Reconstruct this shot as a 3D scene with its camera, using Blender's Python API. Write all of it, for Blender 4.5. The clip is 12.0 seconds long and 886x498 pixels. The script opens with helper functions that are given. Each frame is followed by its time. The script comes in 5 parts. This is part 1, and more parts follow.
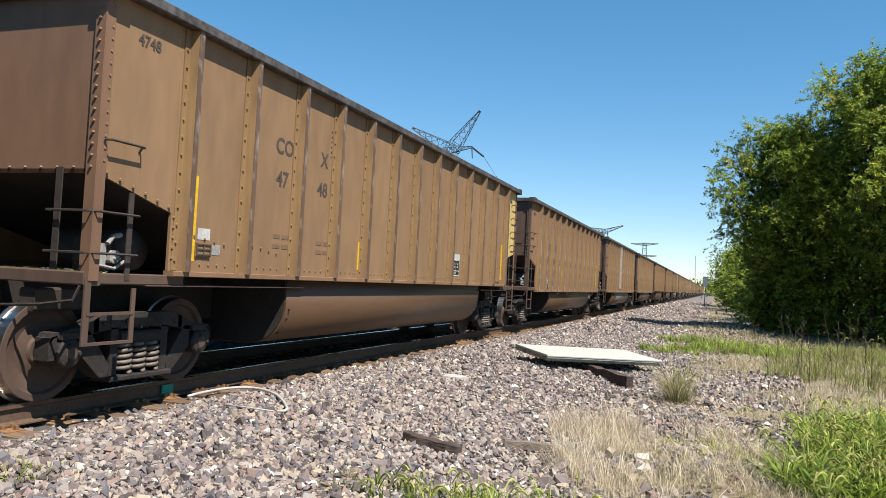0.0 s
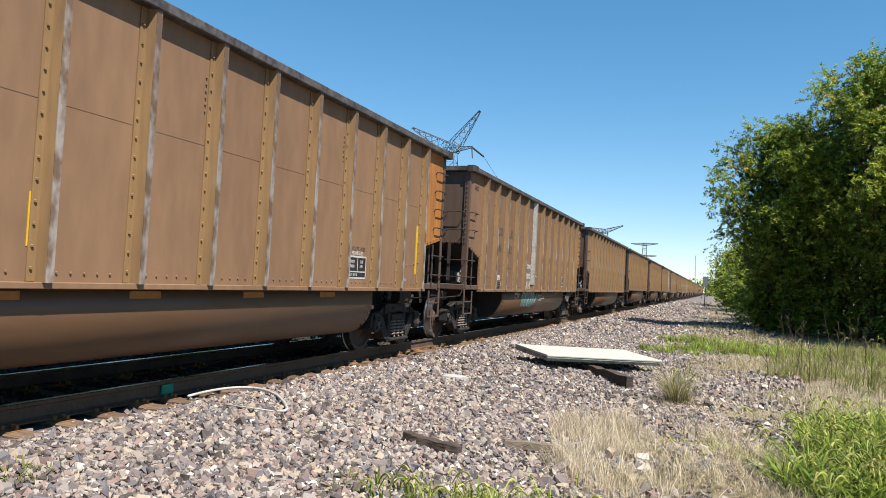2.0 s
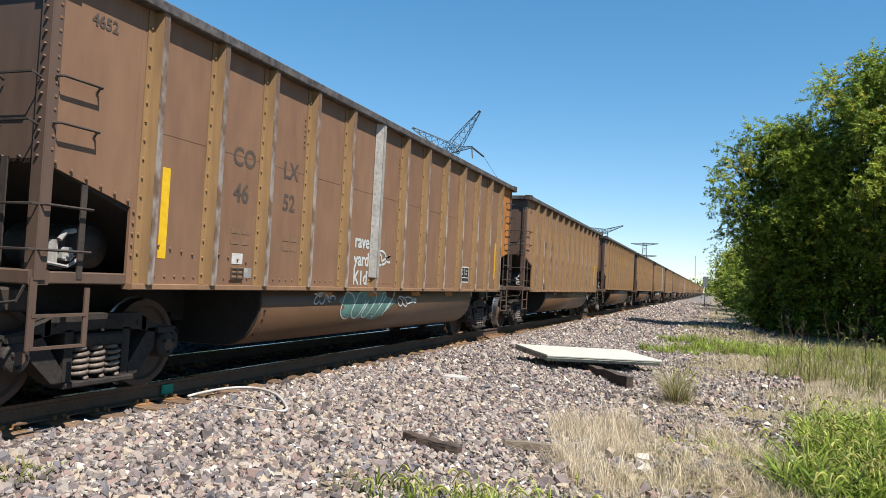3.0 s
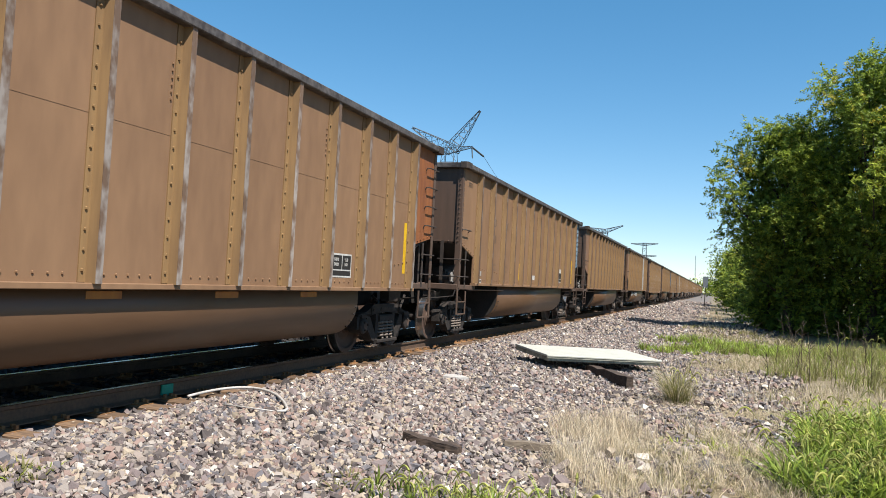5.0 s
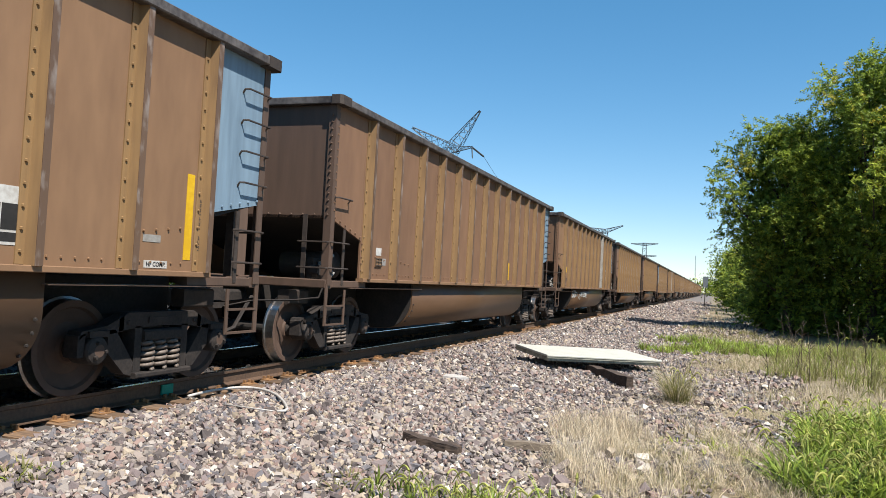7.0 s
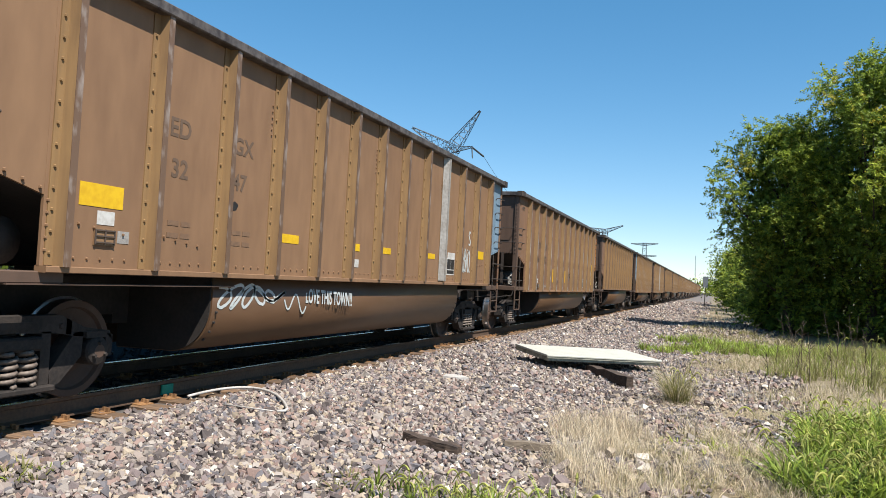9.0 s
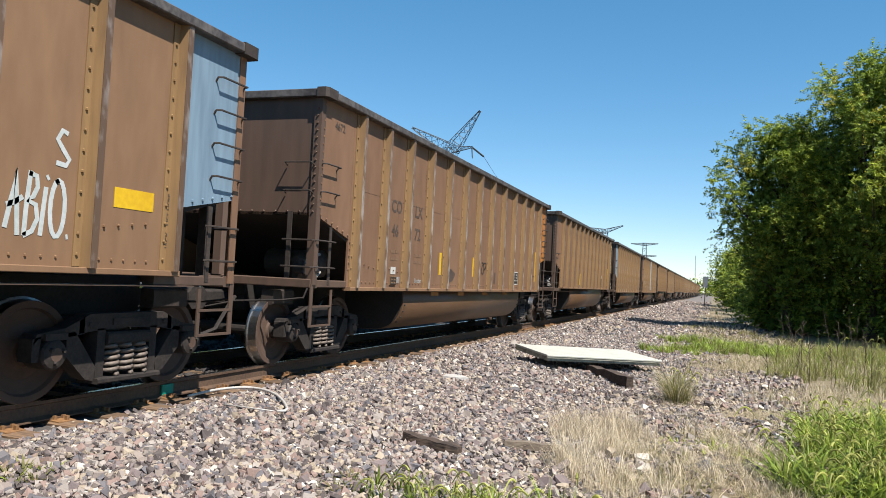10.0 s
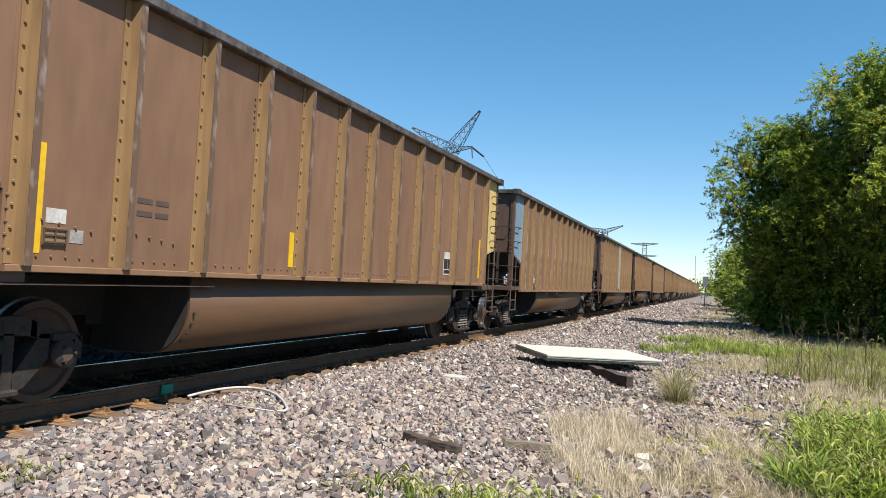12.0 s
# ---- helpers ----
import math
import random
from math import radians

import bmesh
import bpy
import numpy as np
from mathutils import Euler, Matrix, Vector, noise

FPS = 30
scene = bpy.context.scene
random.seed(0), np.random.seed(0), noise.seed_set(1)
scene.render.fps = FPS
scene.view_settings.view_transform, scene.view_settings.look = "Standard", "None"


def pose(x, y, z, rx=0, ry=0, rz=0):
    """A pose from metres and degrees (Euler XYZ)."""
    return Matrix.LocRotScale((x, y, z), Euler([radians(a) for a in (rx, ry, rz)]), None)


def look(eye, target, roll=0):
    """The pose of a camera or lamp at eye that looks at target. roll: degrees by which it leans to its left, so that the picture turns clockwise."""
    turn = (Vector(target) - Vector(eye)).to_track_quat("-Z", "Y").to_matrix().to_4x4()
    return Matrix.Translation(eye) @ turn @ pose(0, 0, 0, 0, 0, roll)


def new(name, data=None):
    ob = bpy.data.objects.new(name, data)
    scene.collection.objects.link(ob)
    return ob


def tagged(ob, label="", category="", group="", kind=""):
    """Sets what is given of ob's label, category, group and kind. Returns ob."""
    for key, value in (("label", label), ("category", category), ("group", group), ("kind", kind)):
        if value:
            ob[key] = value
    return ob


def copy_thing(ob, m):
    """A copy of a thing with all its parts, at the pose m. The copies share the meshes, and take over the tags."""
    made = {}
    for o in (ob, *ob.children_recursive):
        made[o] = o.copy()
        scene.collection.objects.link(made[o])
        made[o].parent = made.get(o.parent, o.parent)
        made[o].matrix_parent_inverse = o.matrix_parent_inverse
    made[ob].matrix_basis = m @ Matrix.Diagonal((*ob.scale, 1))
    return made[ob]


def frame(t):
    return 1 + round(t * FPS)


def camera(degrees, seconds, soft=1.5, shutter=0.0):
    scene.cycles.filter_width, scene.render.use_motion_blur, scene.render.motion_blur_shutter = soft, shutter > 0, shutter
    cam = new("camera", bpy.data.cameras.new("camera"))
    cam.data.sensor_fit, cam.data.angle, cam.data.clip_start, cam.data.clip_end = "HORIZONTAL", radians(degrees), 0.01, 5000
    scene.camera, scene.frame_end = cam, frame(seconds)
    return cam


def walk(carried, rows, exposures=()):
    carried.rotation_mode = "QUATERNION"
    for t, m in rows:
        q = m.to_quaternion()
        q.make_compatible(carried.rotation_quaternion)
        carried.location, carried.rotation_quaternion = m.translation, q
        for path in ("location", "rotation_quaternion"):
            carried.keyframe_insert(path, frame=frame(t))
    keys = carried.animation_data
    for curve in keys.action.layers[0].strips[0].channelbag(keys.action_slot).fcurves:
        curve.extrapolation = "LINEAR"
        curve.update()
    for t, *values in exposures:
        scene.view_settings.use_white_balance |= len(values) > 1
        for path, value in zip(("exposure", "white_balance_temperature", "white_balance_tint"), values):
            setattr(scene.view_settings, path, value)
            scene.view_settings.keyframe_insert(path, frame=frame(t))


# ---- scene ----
cam = camera(60.64, 12.0, soft=0.5)
EYE = Vector((6.52, 0.0, 1.295))
VIEW = Vector((-0.33855, 0.94012, 0.03938))
STAND = look(EYE, EYE + VIEW * 20, 3.0)
walk(cam, [(0.0, STAND), (12.0, STAND)])

# ---- light ----
SUN_FROM = Vector((0.55, -0.34, 1.0)).normalized()
world = bpy.data.worlds.new("sky")
scene.world = world
world.use_nodes = True
wt = world.node_tree
sky = wt.nodes.new("ShaderNodeTexSky")
sky.sky_type = "NISHITA"
sky.sun_disc = False
sky.sun_elevation = math.asin(SUN_FROM.z)
sky.sun_rotation = math.atan2(SUN_FROM.x, SUN_FROM.y)
sky.air_density, sky.dust_density, sky.ozone_density = 0.78, 0.0, 3.0
wt.nodes["Background"].inputs["Strength"].default_value = 0.124
deep = wt.nodes.new("ShaderNodeHueSaturation")
deep.inputs["Hue"].default_value, deep.inputs["Saturation"].default_value = 0.496, 1.31
wt.links.new(sky.outputs[0], deep.inputs["Color"])
even = wt.nodes.new("ShaderNodeGamma")
even.inputs["Gamma"].default_value = 0.75
wt.links.new(deep.outputs[0], even.inputs["Color"])
wt.links.new(even.outputs[0], wt.nodes["Background"].inputs["Color"])
sun = new("sun", bpy.data.lights.new("sun", "SUN"))
sun.data.energy, sun.data.angle, sun.data.color = 5.0, radians(0.5), (1.0, 0.955, 0.88)
sun.matrix_world = look(SUN_FROM * 100, (0, 0, 0))
scene.view_settings.exposure = 1.0


# ---- materials ----
def material(name, base, rough=0.7, metal=0.0, low=None, scale=3.0, fine=60.0, bump=0.15, spread=0.5, random_tint=0.0, space="Object",
             stretch=(1, 1, 1), spec=0.4, island=False, depth=0.01, bias=0.0):
    """Base colour varied towards low by a coarse and a fine noise, with fine relief."""
    m = bpy.data.materials.new(name)
    m.use_nodes = True
    t = m.node_tree
    b = t.nodes["Principled BSDF"]
    low = low or tuple(c * 0.6 for c in base)
    geo = t.nodes.new("ShaderNodeTexCoord")
    mp = t.nodes.new("ShaderNodeMapping")
    mp.inputs["Scale"].default_value = stretch
    t.links.new(geo.outputs[space], mp.inputs[0])
    n1, n2 = t.nodes.new("ShaderNodeTexNoise"), t.nodes.new("ShaderNodeTexNoise")
    for n, s in ((n1, scale), (n2, fine)):
        n.inputs["Scale"].default_value, n.inputs["Detail"].default_value = s, 6
        t.links.new(mp.outputs[0], n.inputs["Vector"])
    add = t.nodes.new("ShaderNodeMath")
    add.operation = "ADD"
    t.links.new(n1.outputs[0], add.inputs[0])
    t.links.new(n2.outputs[0], add.inputs[1])
    ramp = t.nodes.new("ShaderNodeMapRange")
    ramp.inputs[1].default_value, ramp.inputs[2].default_value = 1.0 - spread / 2 + bias, 1.0 + spread / 2 + bias
    t.links.new(add.outputs[0], ramp.inputs[0])
    mix = t.nodes.new("ShaderNodeMix")
    mix.data_type = "RGBA"
    mix.inputs[6].default_value, mix.inputs[7].default_value = (*low, 1), (*base, 1)
    t.links.new(ramp.outputs[0], mix.inputs[0])
    col = mix.outputs[2]
    if random_tint:
        rnd = t.nodes.new("ShaderNodeNewGeometry" if island else "ShaderNodeObjectInfo")
        val = t.nodes.new("ShaderNodeMapRange")
        val.inputs[3].default_value, val.inputs[4].default_value = 1 - random_tint, 1 + random_tint
        t.links.new(rnd.outputs["Random Per Island" if island else "Random"], val.inputs[0])
        hsv = t.nodes.new("ShaderNodeHueSaturation")
        t.links.new(val.outputs[0], hsv.inputs["Value"])
        t.links.new(col, hsv.inputs["Color"])
        col = hsv.outputs[0]
    t.links.new(col, b.inputs["Base Color"])
    b.inputs["Roughness"].default_value, b.inputs["Metallic"].default_value = rough, metal
    b.inputs["Specular IOR Level"].default_value = spec
    if bump:
        bp = t.nodes.new("ShaderNodeBump")
        bp.inputs["Strength"].default_value, bp.inputs["Distance"].default_value = bump, depth
        t.links.new(n2.outputs[0], bp.inputs["Height"])
        t.links.new(bp.outputs[0], b.inputs["Normal"])
    return m


def leafy(name, base, low, scale=0.6):
    """Leaf material, with light that comes through it."""
    m = material(name, base, 0.55, low=low, scale=scale, fine=9, bump=0, spread=0.7, random_tint=0.45, island=True, spec=0.3)
    t = m.node_tree
    b = t.nodes["Principled BSDF"]
    tr, mx = t.nodes.new("ShaderNodeBsdfTranslucent"), t.nodes.new("ShaderNodeMixShader")
    t.links.new(b.inputs["Base Color"].links[0].from_socket, tr.inputs["Color"])
    mx.inputs[0].default_value = 0.45
    t.links.new(b.outputs[0], mx.inputs[1])
    t.links.new(tr.outputs[0], mx.inputs[2])
    t.links.new(mx.outputs[0], t.nodes["Material Output"].inputs["Surface"])
    return m


def gravel_material():
    """Stones of many greys, pinks and tans, one tint a stone."""
    m = material("ballast_stone", (0.233, 0.209, 0.198), 0.9, low=(0.145, 0.128, 0.128), scale=12, fine=90, bump=0.3, random_tint=0.3, island=True, spec=0.2)
    t = m.node_tree
    geo = t.nodes.new("ShaderNodeNewGeometry")
    ramp = t.nodes.new("ShaderNodeValToRGB")
    cols = ((0.0, (0.075, 0.06, 0.056)), (0.16, (0.24, 0.195, 0.168)), (0.32, (0.155, 0.12, 0.115)), (0.46, (0.33, 0.265, 0.195)), (0.58, (0.22, 0.147, 0.122)),
            (0.70, (0.11, 0.102, 0.11)), (0.82, (0.285, 0.245, 0.215)), (0.968, (0.52, 0.475, 0.41)))
    ramp.color_ramp.interpolation = "CONSTANT"
    while len(ramp.color_ramp.elements) < len(cols):
        ramp.color_ramp.elements.new(0.5)
    for e, (p, c) in zip(ramp.color_ramp.elements, cols):
        e.position, e.color = p, (*c, 1)
    t.links.new(geo.outputs["Random Per Island"], ramp.inputs[0])
    b = t.nodes["Principled BSDF"]
    old = b.inputs["Base Color"].links[0].from_socket
    scale = t.nodes.new("ShaderNodeMix")
    scale.data_type, scale.blend_type = "RGBA", "MIX"
    scale.inputs[0].default_value = 0.86
    t.links.new(old, scale.inputs[6])
    t.links.new(ramp.outputs[0], scale.inputs[7])
    t.links.new(scale.outputs[2], b.inputs["Base Color"])
    return m


def ground_material():
    """Grey ballast by the track that turns into dry straw and soil away from it, with dust and the train's shade
    painted under the cars.
    """
    m = material("ground_soil", (0.174, 0.154, 0.14), 0.95, low=(0.0872, 0.0756, 0.0698), scale=2.5, fine=45, bump=0.6, spread=0.6, depth=0.02)
    t = m.node_tree
    b = t.nodes["Principled BSDF"]
    stone = b.inputs["Base Color"].links[0].from_socket
    tc = t.nodes.new("ShaderNodeTexCoord")
    sep = t.nodes.new("ShaderNodeSeparateXYZ")
    t.links.new(tc.outputs["Object"], sep.inputs[0])
    n = t.nodes.new("ShaderNodeTexNoise")
    n.inputs["Scale"].default_value, n.inputs["Detail"].default_value = 0.9, 8
    t.links.new(tc.outputs["Object"], n.inputs["Vector"])
    a = t.nodes.new("ShaderNodeMath")
    a.operation = "MULTIPLY_ADD"
    a.inputs[1].default_value = 2.6
    t.links.new(n.outputs[0], a.inputs[0])
    t.links.new(sep.outputs[0], a.inputs[2])
    r = t.nodes.new("ShaderNodeMapRange")
    r.inputs[1].default_value, r.inputs[2].default_value = 6.5, 7.8
    t.links.new(a.outputs[0], r.inputs[0])
    straw = t.nodes.new("ShaderNodeMix")
    straw.data_type = "RGBA"
    straw.inputs[6].default_value, straw.inputs[7].default_value = (0.11, 0.085, 0.05, 1), (0.235, 0.19, 0.12, 1)
    n2 = t.nodes.new("ShaderNodeTexNoise")
    n2.inputs["Scale"].default_value, n2.inputs["Detail"].default_value = 7, 8
    t.links.new(tc.outputs["Object"], n2.inputs["Vector"])
    t.links.new(n2.outputs[0], straw.inputs[0])
    mix = t.nodes.new("ShaderNodeMix")
    mix.data_type = "RGBA"
    t.links.new(r.outputs[0], mix.inputs[0])
    t.links.new(stone, mix.inputs[6])
    t.links.new(straw.outputs[2], mix.inputs[7])
    # near-black below the train: coal dust plus its shade, put into the colour
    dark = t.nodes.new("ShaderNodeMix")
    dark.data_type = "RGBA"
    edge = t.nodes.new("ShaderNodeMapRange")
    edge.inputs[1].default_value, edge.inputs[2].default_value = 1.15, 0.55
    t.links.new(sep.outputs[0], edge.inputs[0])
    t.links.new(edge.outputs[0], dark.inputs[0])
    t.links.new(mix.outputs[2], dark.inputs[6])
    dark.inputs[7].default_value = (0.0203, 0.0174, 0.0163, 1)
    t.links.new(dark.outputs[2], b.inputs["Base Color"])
    return m


UP = (1, 1, 0.12)
M = {
    "body": material("weathered_tan_paint", (0.226, 0.135, 0.07), 0.6, low=(0.164, 0.095, 0.05), scale=0.9, fine=7, bump=0.05, spread=0.7, stretch=(1, 1, 0.3), spec=0.3),
    "body2": material("weathered_brown_paint", (0.207, 0.119, 0.065), 0.6, low=(0.148, 0.083, 0.046), scale=0.9, fine=7, bump=0.05, spread=0.7, stretch=(1, 1, 0.3), spec=0.3),
    "body3": material("weathered_dark_brown_paint", (0.178, 0.099, 0.058), 0.6, low=(0.124, 0.068, 0.041), scale=0.9, fine=7, bump=0.05, spread=0.7, stretch=(1, 1, 0.3), spec=0.3),
    # dirt and the deep shade beneath the cars, both painted into one near-black base
    "grime_shade": material("grimy_shaded_underside", (0.0245, 0.0189, 0.0161), 0.85, low=(0.0126, 0.0105, 0.0091), scale=3, fine=25, bump=0.2),
    # dark for coal dust and for the train's shade, painted into the stones
    "dust_shade": material("dusty_shaded_ballast", (0.042, 0.035, 0.0329), 0.95, low=(0.0154, 0.014, 0.014), scale=12, fine=60, bump=0.3, random_tint=0.4, island=True),
    "post": material("dusty_tan_post", (0.215, 0.129, 0.057), 0.62, low=(0.145, 0.085, 0.041), scale=2.2, fine=20, bump=0.1, stretch=UP, spec=0.3),
    "cap": material("worn_post_face", (0.244, 0.209, 0.186), 0.5, low=(0.116, 0.0709, 0.0453), scale=2.2, fine=11, bump=0.1, spread=0.26, stretch=(1, 1, 0.5), random_tint=0.15, bias=0.07),
    "cap2": material("scuffed_brown_post_face", (0.209, 0.169, 0.145), 0.5, low=(0.102, 0.061, 0.0384), scale=2.5, fine=13, bump=0.1, spread=0.22, stretch=(1, 1, 0.4), random_tint=0.15, bias=0.12),
    "bare": material("bare_aluminium", (0.302, 0.285, 0.262), 0.5, 0.2, low=(0.209, 0.186, 0.163), scale=4, fine=20, bump=0.1),
    "chord": material("coal_grimed_aluminium", (0.122, 0.105, 0.0959), 0.5, 0.25, low=(0.0436, 0.0349, 0.032), scale=3.2, fine=15, bump=0.15, spread=0.45),
    "end": material("dark_brown_end_paint", (0.094, 0.057, 0.04), 0.6, low=(0.066, 0.041, 0.029), scale=1.1, fine=9, bump=0.1, stretch=UP),
    "frame": material("grimy_brown_steel", (0.0436, 0.0314, 0.025), 0.7, 0.0, low=(0.0233, 0.0169, 0.014), scale=4, fine=25, bump=0.25),
    "truck": material("dusty_cast_steel", (0.031, 0.023, 0.019), 0.8, 0.0, low=(0.011, 0.0085, 0.0075), scale=5, fine=30, bump=0.35),
    "tub": material("brown_tub_paint", (0.108, 0.058, 0.03), 0.45, low=(0.082, 0.043, 0.022), scale=0.9, fine=8, bump=0.03, spread=0.8, stretch=(1, 0.25, 1)),
    "wheel": material("rusty_wheel_steel", (0.085, 0.05, 0.035), 0.8, 0.0, low=(0.05, 0.03, 0.021), scale=2.5, fine=9, bump=0.05, spread=0.8),
    "tread": material("polished_tread_steel", (0.5, 0.48, 0.46), 0.3, 1.0, low=(0.35, 0.32, 0.3), scale=6, fine=40, bump=0.05),
    "spring": material("grey_spring_steel", (0.17, 0.135, 0.11), 0.6, low=(0.08, 0.06, 0.048), scale=8, fine=40, bump=0.1),
    "valve": material("light_grey_cast_metal", (0.291, 0.279, 0.262), 0.55, low=(0.174, 0.157, 0.145), scale=8, fine=40, bump=0.1),
    "yellow": material("yellow_reflective_tape", (0.567, 0.353, 0.01), 0.5, low=(0.467, 0.267, 0.00667), scale=3, fine=20, bump=0.05),
    "yellowpaint": material("faded_yellow_paint", (0.48, 0.35, 0.13), 0.6, low=(0.36, 0.245, 0.08), scale=1.5, fine=12, bump=0.08, stretch=UP),
    "orange": material("rusty_orange_paint", (0.33, 0.135, 0.022), 0.65, low=(0.22, 0.078, 0.02), scale=1.6, fine=12, bump=0.1, stretch=UP),
    "rust": material("rust_red_paint", (0.225, 0.078, 0.022), 0.65, low=(0.14, 0.046, 0.016), scale=1.6, fine=12, bump=0.1, stretch=UP),
    "blue": material("pale_blue_paint", (0.165, 0.235, 0.3), 0.5, low=(0.115, 0.165, 0.215), scale=1.6, fine=12, bump=0.08, stretch=UP),
    "white": material("white_decal_paint", (0.453, 0.442, 0.419), 0.6, low=(0.32, 0.297, 0.267), scale=5, fine=30, bump=0.03),
    "black": material("black_stencil_paint", (0.0203, 0.0174, 0.0163), 0.6, low=(0.0116, 0.0105, 0.0093), scale=5, fine=30, bump=0.03),
    "stencil": material("faded_dark_stencil", (0.075, 0.052, 0.04), 0.6, low=(0.05, 0.036, 0.028), scale=5, fine=30, bump=0.03),
    "faint": material("almost_worn_off_stencil", (0.115, 0.072, 0.046), 0.6, low=(0.09, 0.058, 0.038), scale=5, fine=30, bump=0.03),
    "ghost": material("ghost_of_old_stencil", (0.158, 0.093, 0.054), 0.6, low=(0.12, 0.07, 0.042), scale=5, fine=30, bump=0.03),
    "graffiti": material("pale_spray_paint", (0.419, 0.43, 0.424), 0.6, low=(0.32, 0.349, 0.337), scale=5, fine=30, bump=0.03),
    "mint": material("mint_spray_paint", (0.093, 0.198, 0.163), 0.6, low=(0.0581, 0.116, 0.0988), scale=5, fine=30, bump=0.03),
    "teal": material("teal_marker_paint", (0.00872, 0.244, 0.163), 0.6, low=(0.00581, 0.163, 0.11), scale=9, fine=40, bump=0.05),
    "rail": material("rusty_rail_steel", (0.1, 0.058, 0.034), 0.8, 0.0, low=(0.055, 0.032, 0.021), scale=3, fine=30, bump=0.2),
    "head": material("polished_rail_head", (0.55, 0.53, 0.51), 0.22, 1.0, low=(0.42, 0.39, 0.37), scale=3, fine=30, bump=0.03),
    "tie": material("weathered_timber_tie", (0.174, 0.105, 0.0581), 0.9, low=(0.0698, 0.0453, 0.032), scale=4, fine=18, bump=0.5, stretch=(0.3, 2, 2), random_tint=0.3, depth=0.02),
    "plate": material("rust_orange_iron", (0.262, 0.134, 0.0494), 0.85, low=(0.14, 0.0698, 0.032), scale=9, fine=40, bump=0.3, random_tint=0.3),
    "foxtail": leafy("foxtail_seed_head", (0.459, 0.444, 0.148), (0.281, 0.296, 0.0741)),
    "stone": gravel_material(),
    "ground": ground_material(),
    "slab": material("flaking_white_panel", (0.43, 0.42, 0.37), 0.6, low=(0.33, 0.32, 0.27), scale=2.5, fine=20, bump=0.15, spread=0.7),
    "edge": material("weathered_panel_edge", (0.31, 0.30, 0.24), 0.7, low=(0.128, 0.122, 0.0988), scale=6, fine=25, bump=0.2),
    "timber": material("dark_rotten_timber", (0.0756, 0.0494, 0.0349), 0.9, low=(0.0291, 0.0203, 0.0163), scale=6, fine=22, bump=0.6, stretch=(0.4, 2, 2), depth=0.02),
    "greywood": material("grey_split_wood", (0.198, 0.157, 0.116), 0.9, low=(0.093, 0.0698, 0.0523), scale=6, fine=22, bump=0.5, stretch=(0.4, 2, 2)),
    "strap": material("dirty_white_hose", (0.43, 0.407, 0.384), 0.5, low=(0.32, 0.291, 0.267), scale=8, fine=40, bump=0.05),
    "leaf": leafy("sunlit_leaf", (0.40, 0.45, 0.06), (0.2, 0.26, 0.032)),
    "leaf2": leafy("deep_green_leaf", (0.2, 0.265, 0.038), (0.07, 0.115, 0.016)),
    "leaf3": leafy("yellowing_leaf", (0.55, 0.46, 0.07), (0.3, 0.29, 0.04)),
    "grass": leafy("fresh_grass_blade", (0.36, 0.43, 0.075), (0.11, 0.17, 0.025)),
    "straw": leafy("dry_straw_blade", (0.72, 0.62, 0.46), (0.4, 0.31, 0.2)),
    "weed": leafy("half_dry_weed", (0.3, 0.27, 0.1), (0.12, 0.125, 0.04)),
    "bark": material("grey_brown_bark", (0.0698, 0.0523, 0.0378), 0.95, low=(0.0291, 0.0221, 0.0163), scale=5, fine=22, bump=0.8, stretch=(1, 1, 0.3), depth=0.03),
    "steel": material("galvanised_lattice_steel", (0.093, 0.11, 0.122), 0.5, 0.3, low=(0.064, 0.0756, 0.0872), scale=2, fine=20, bump=0.05),
    "sign": material("grey_sign_back", (0.262, 0.273, 0.279), 0.45, 0.5, low=(0.186, 0.198, 0.203), scale=4, fine=20, bump=0.05),
}


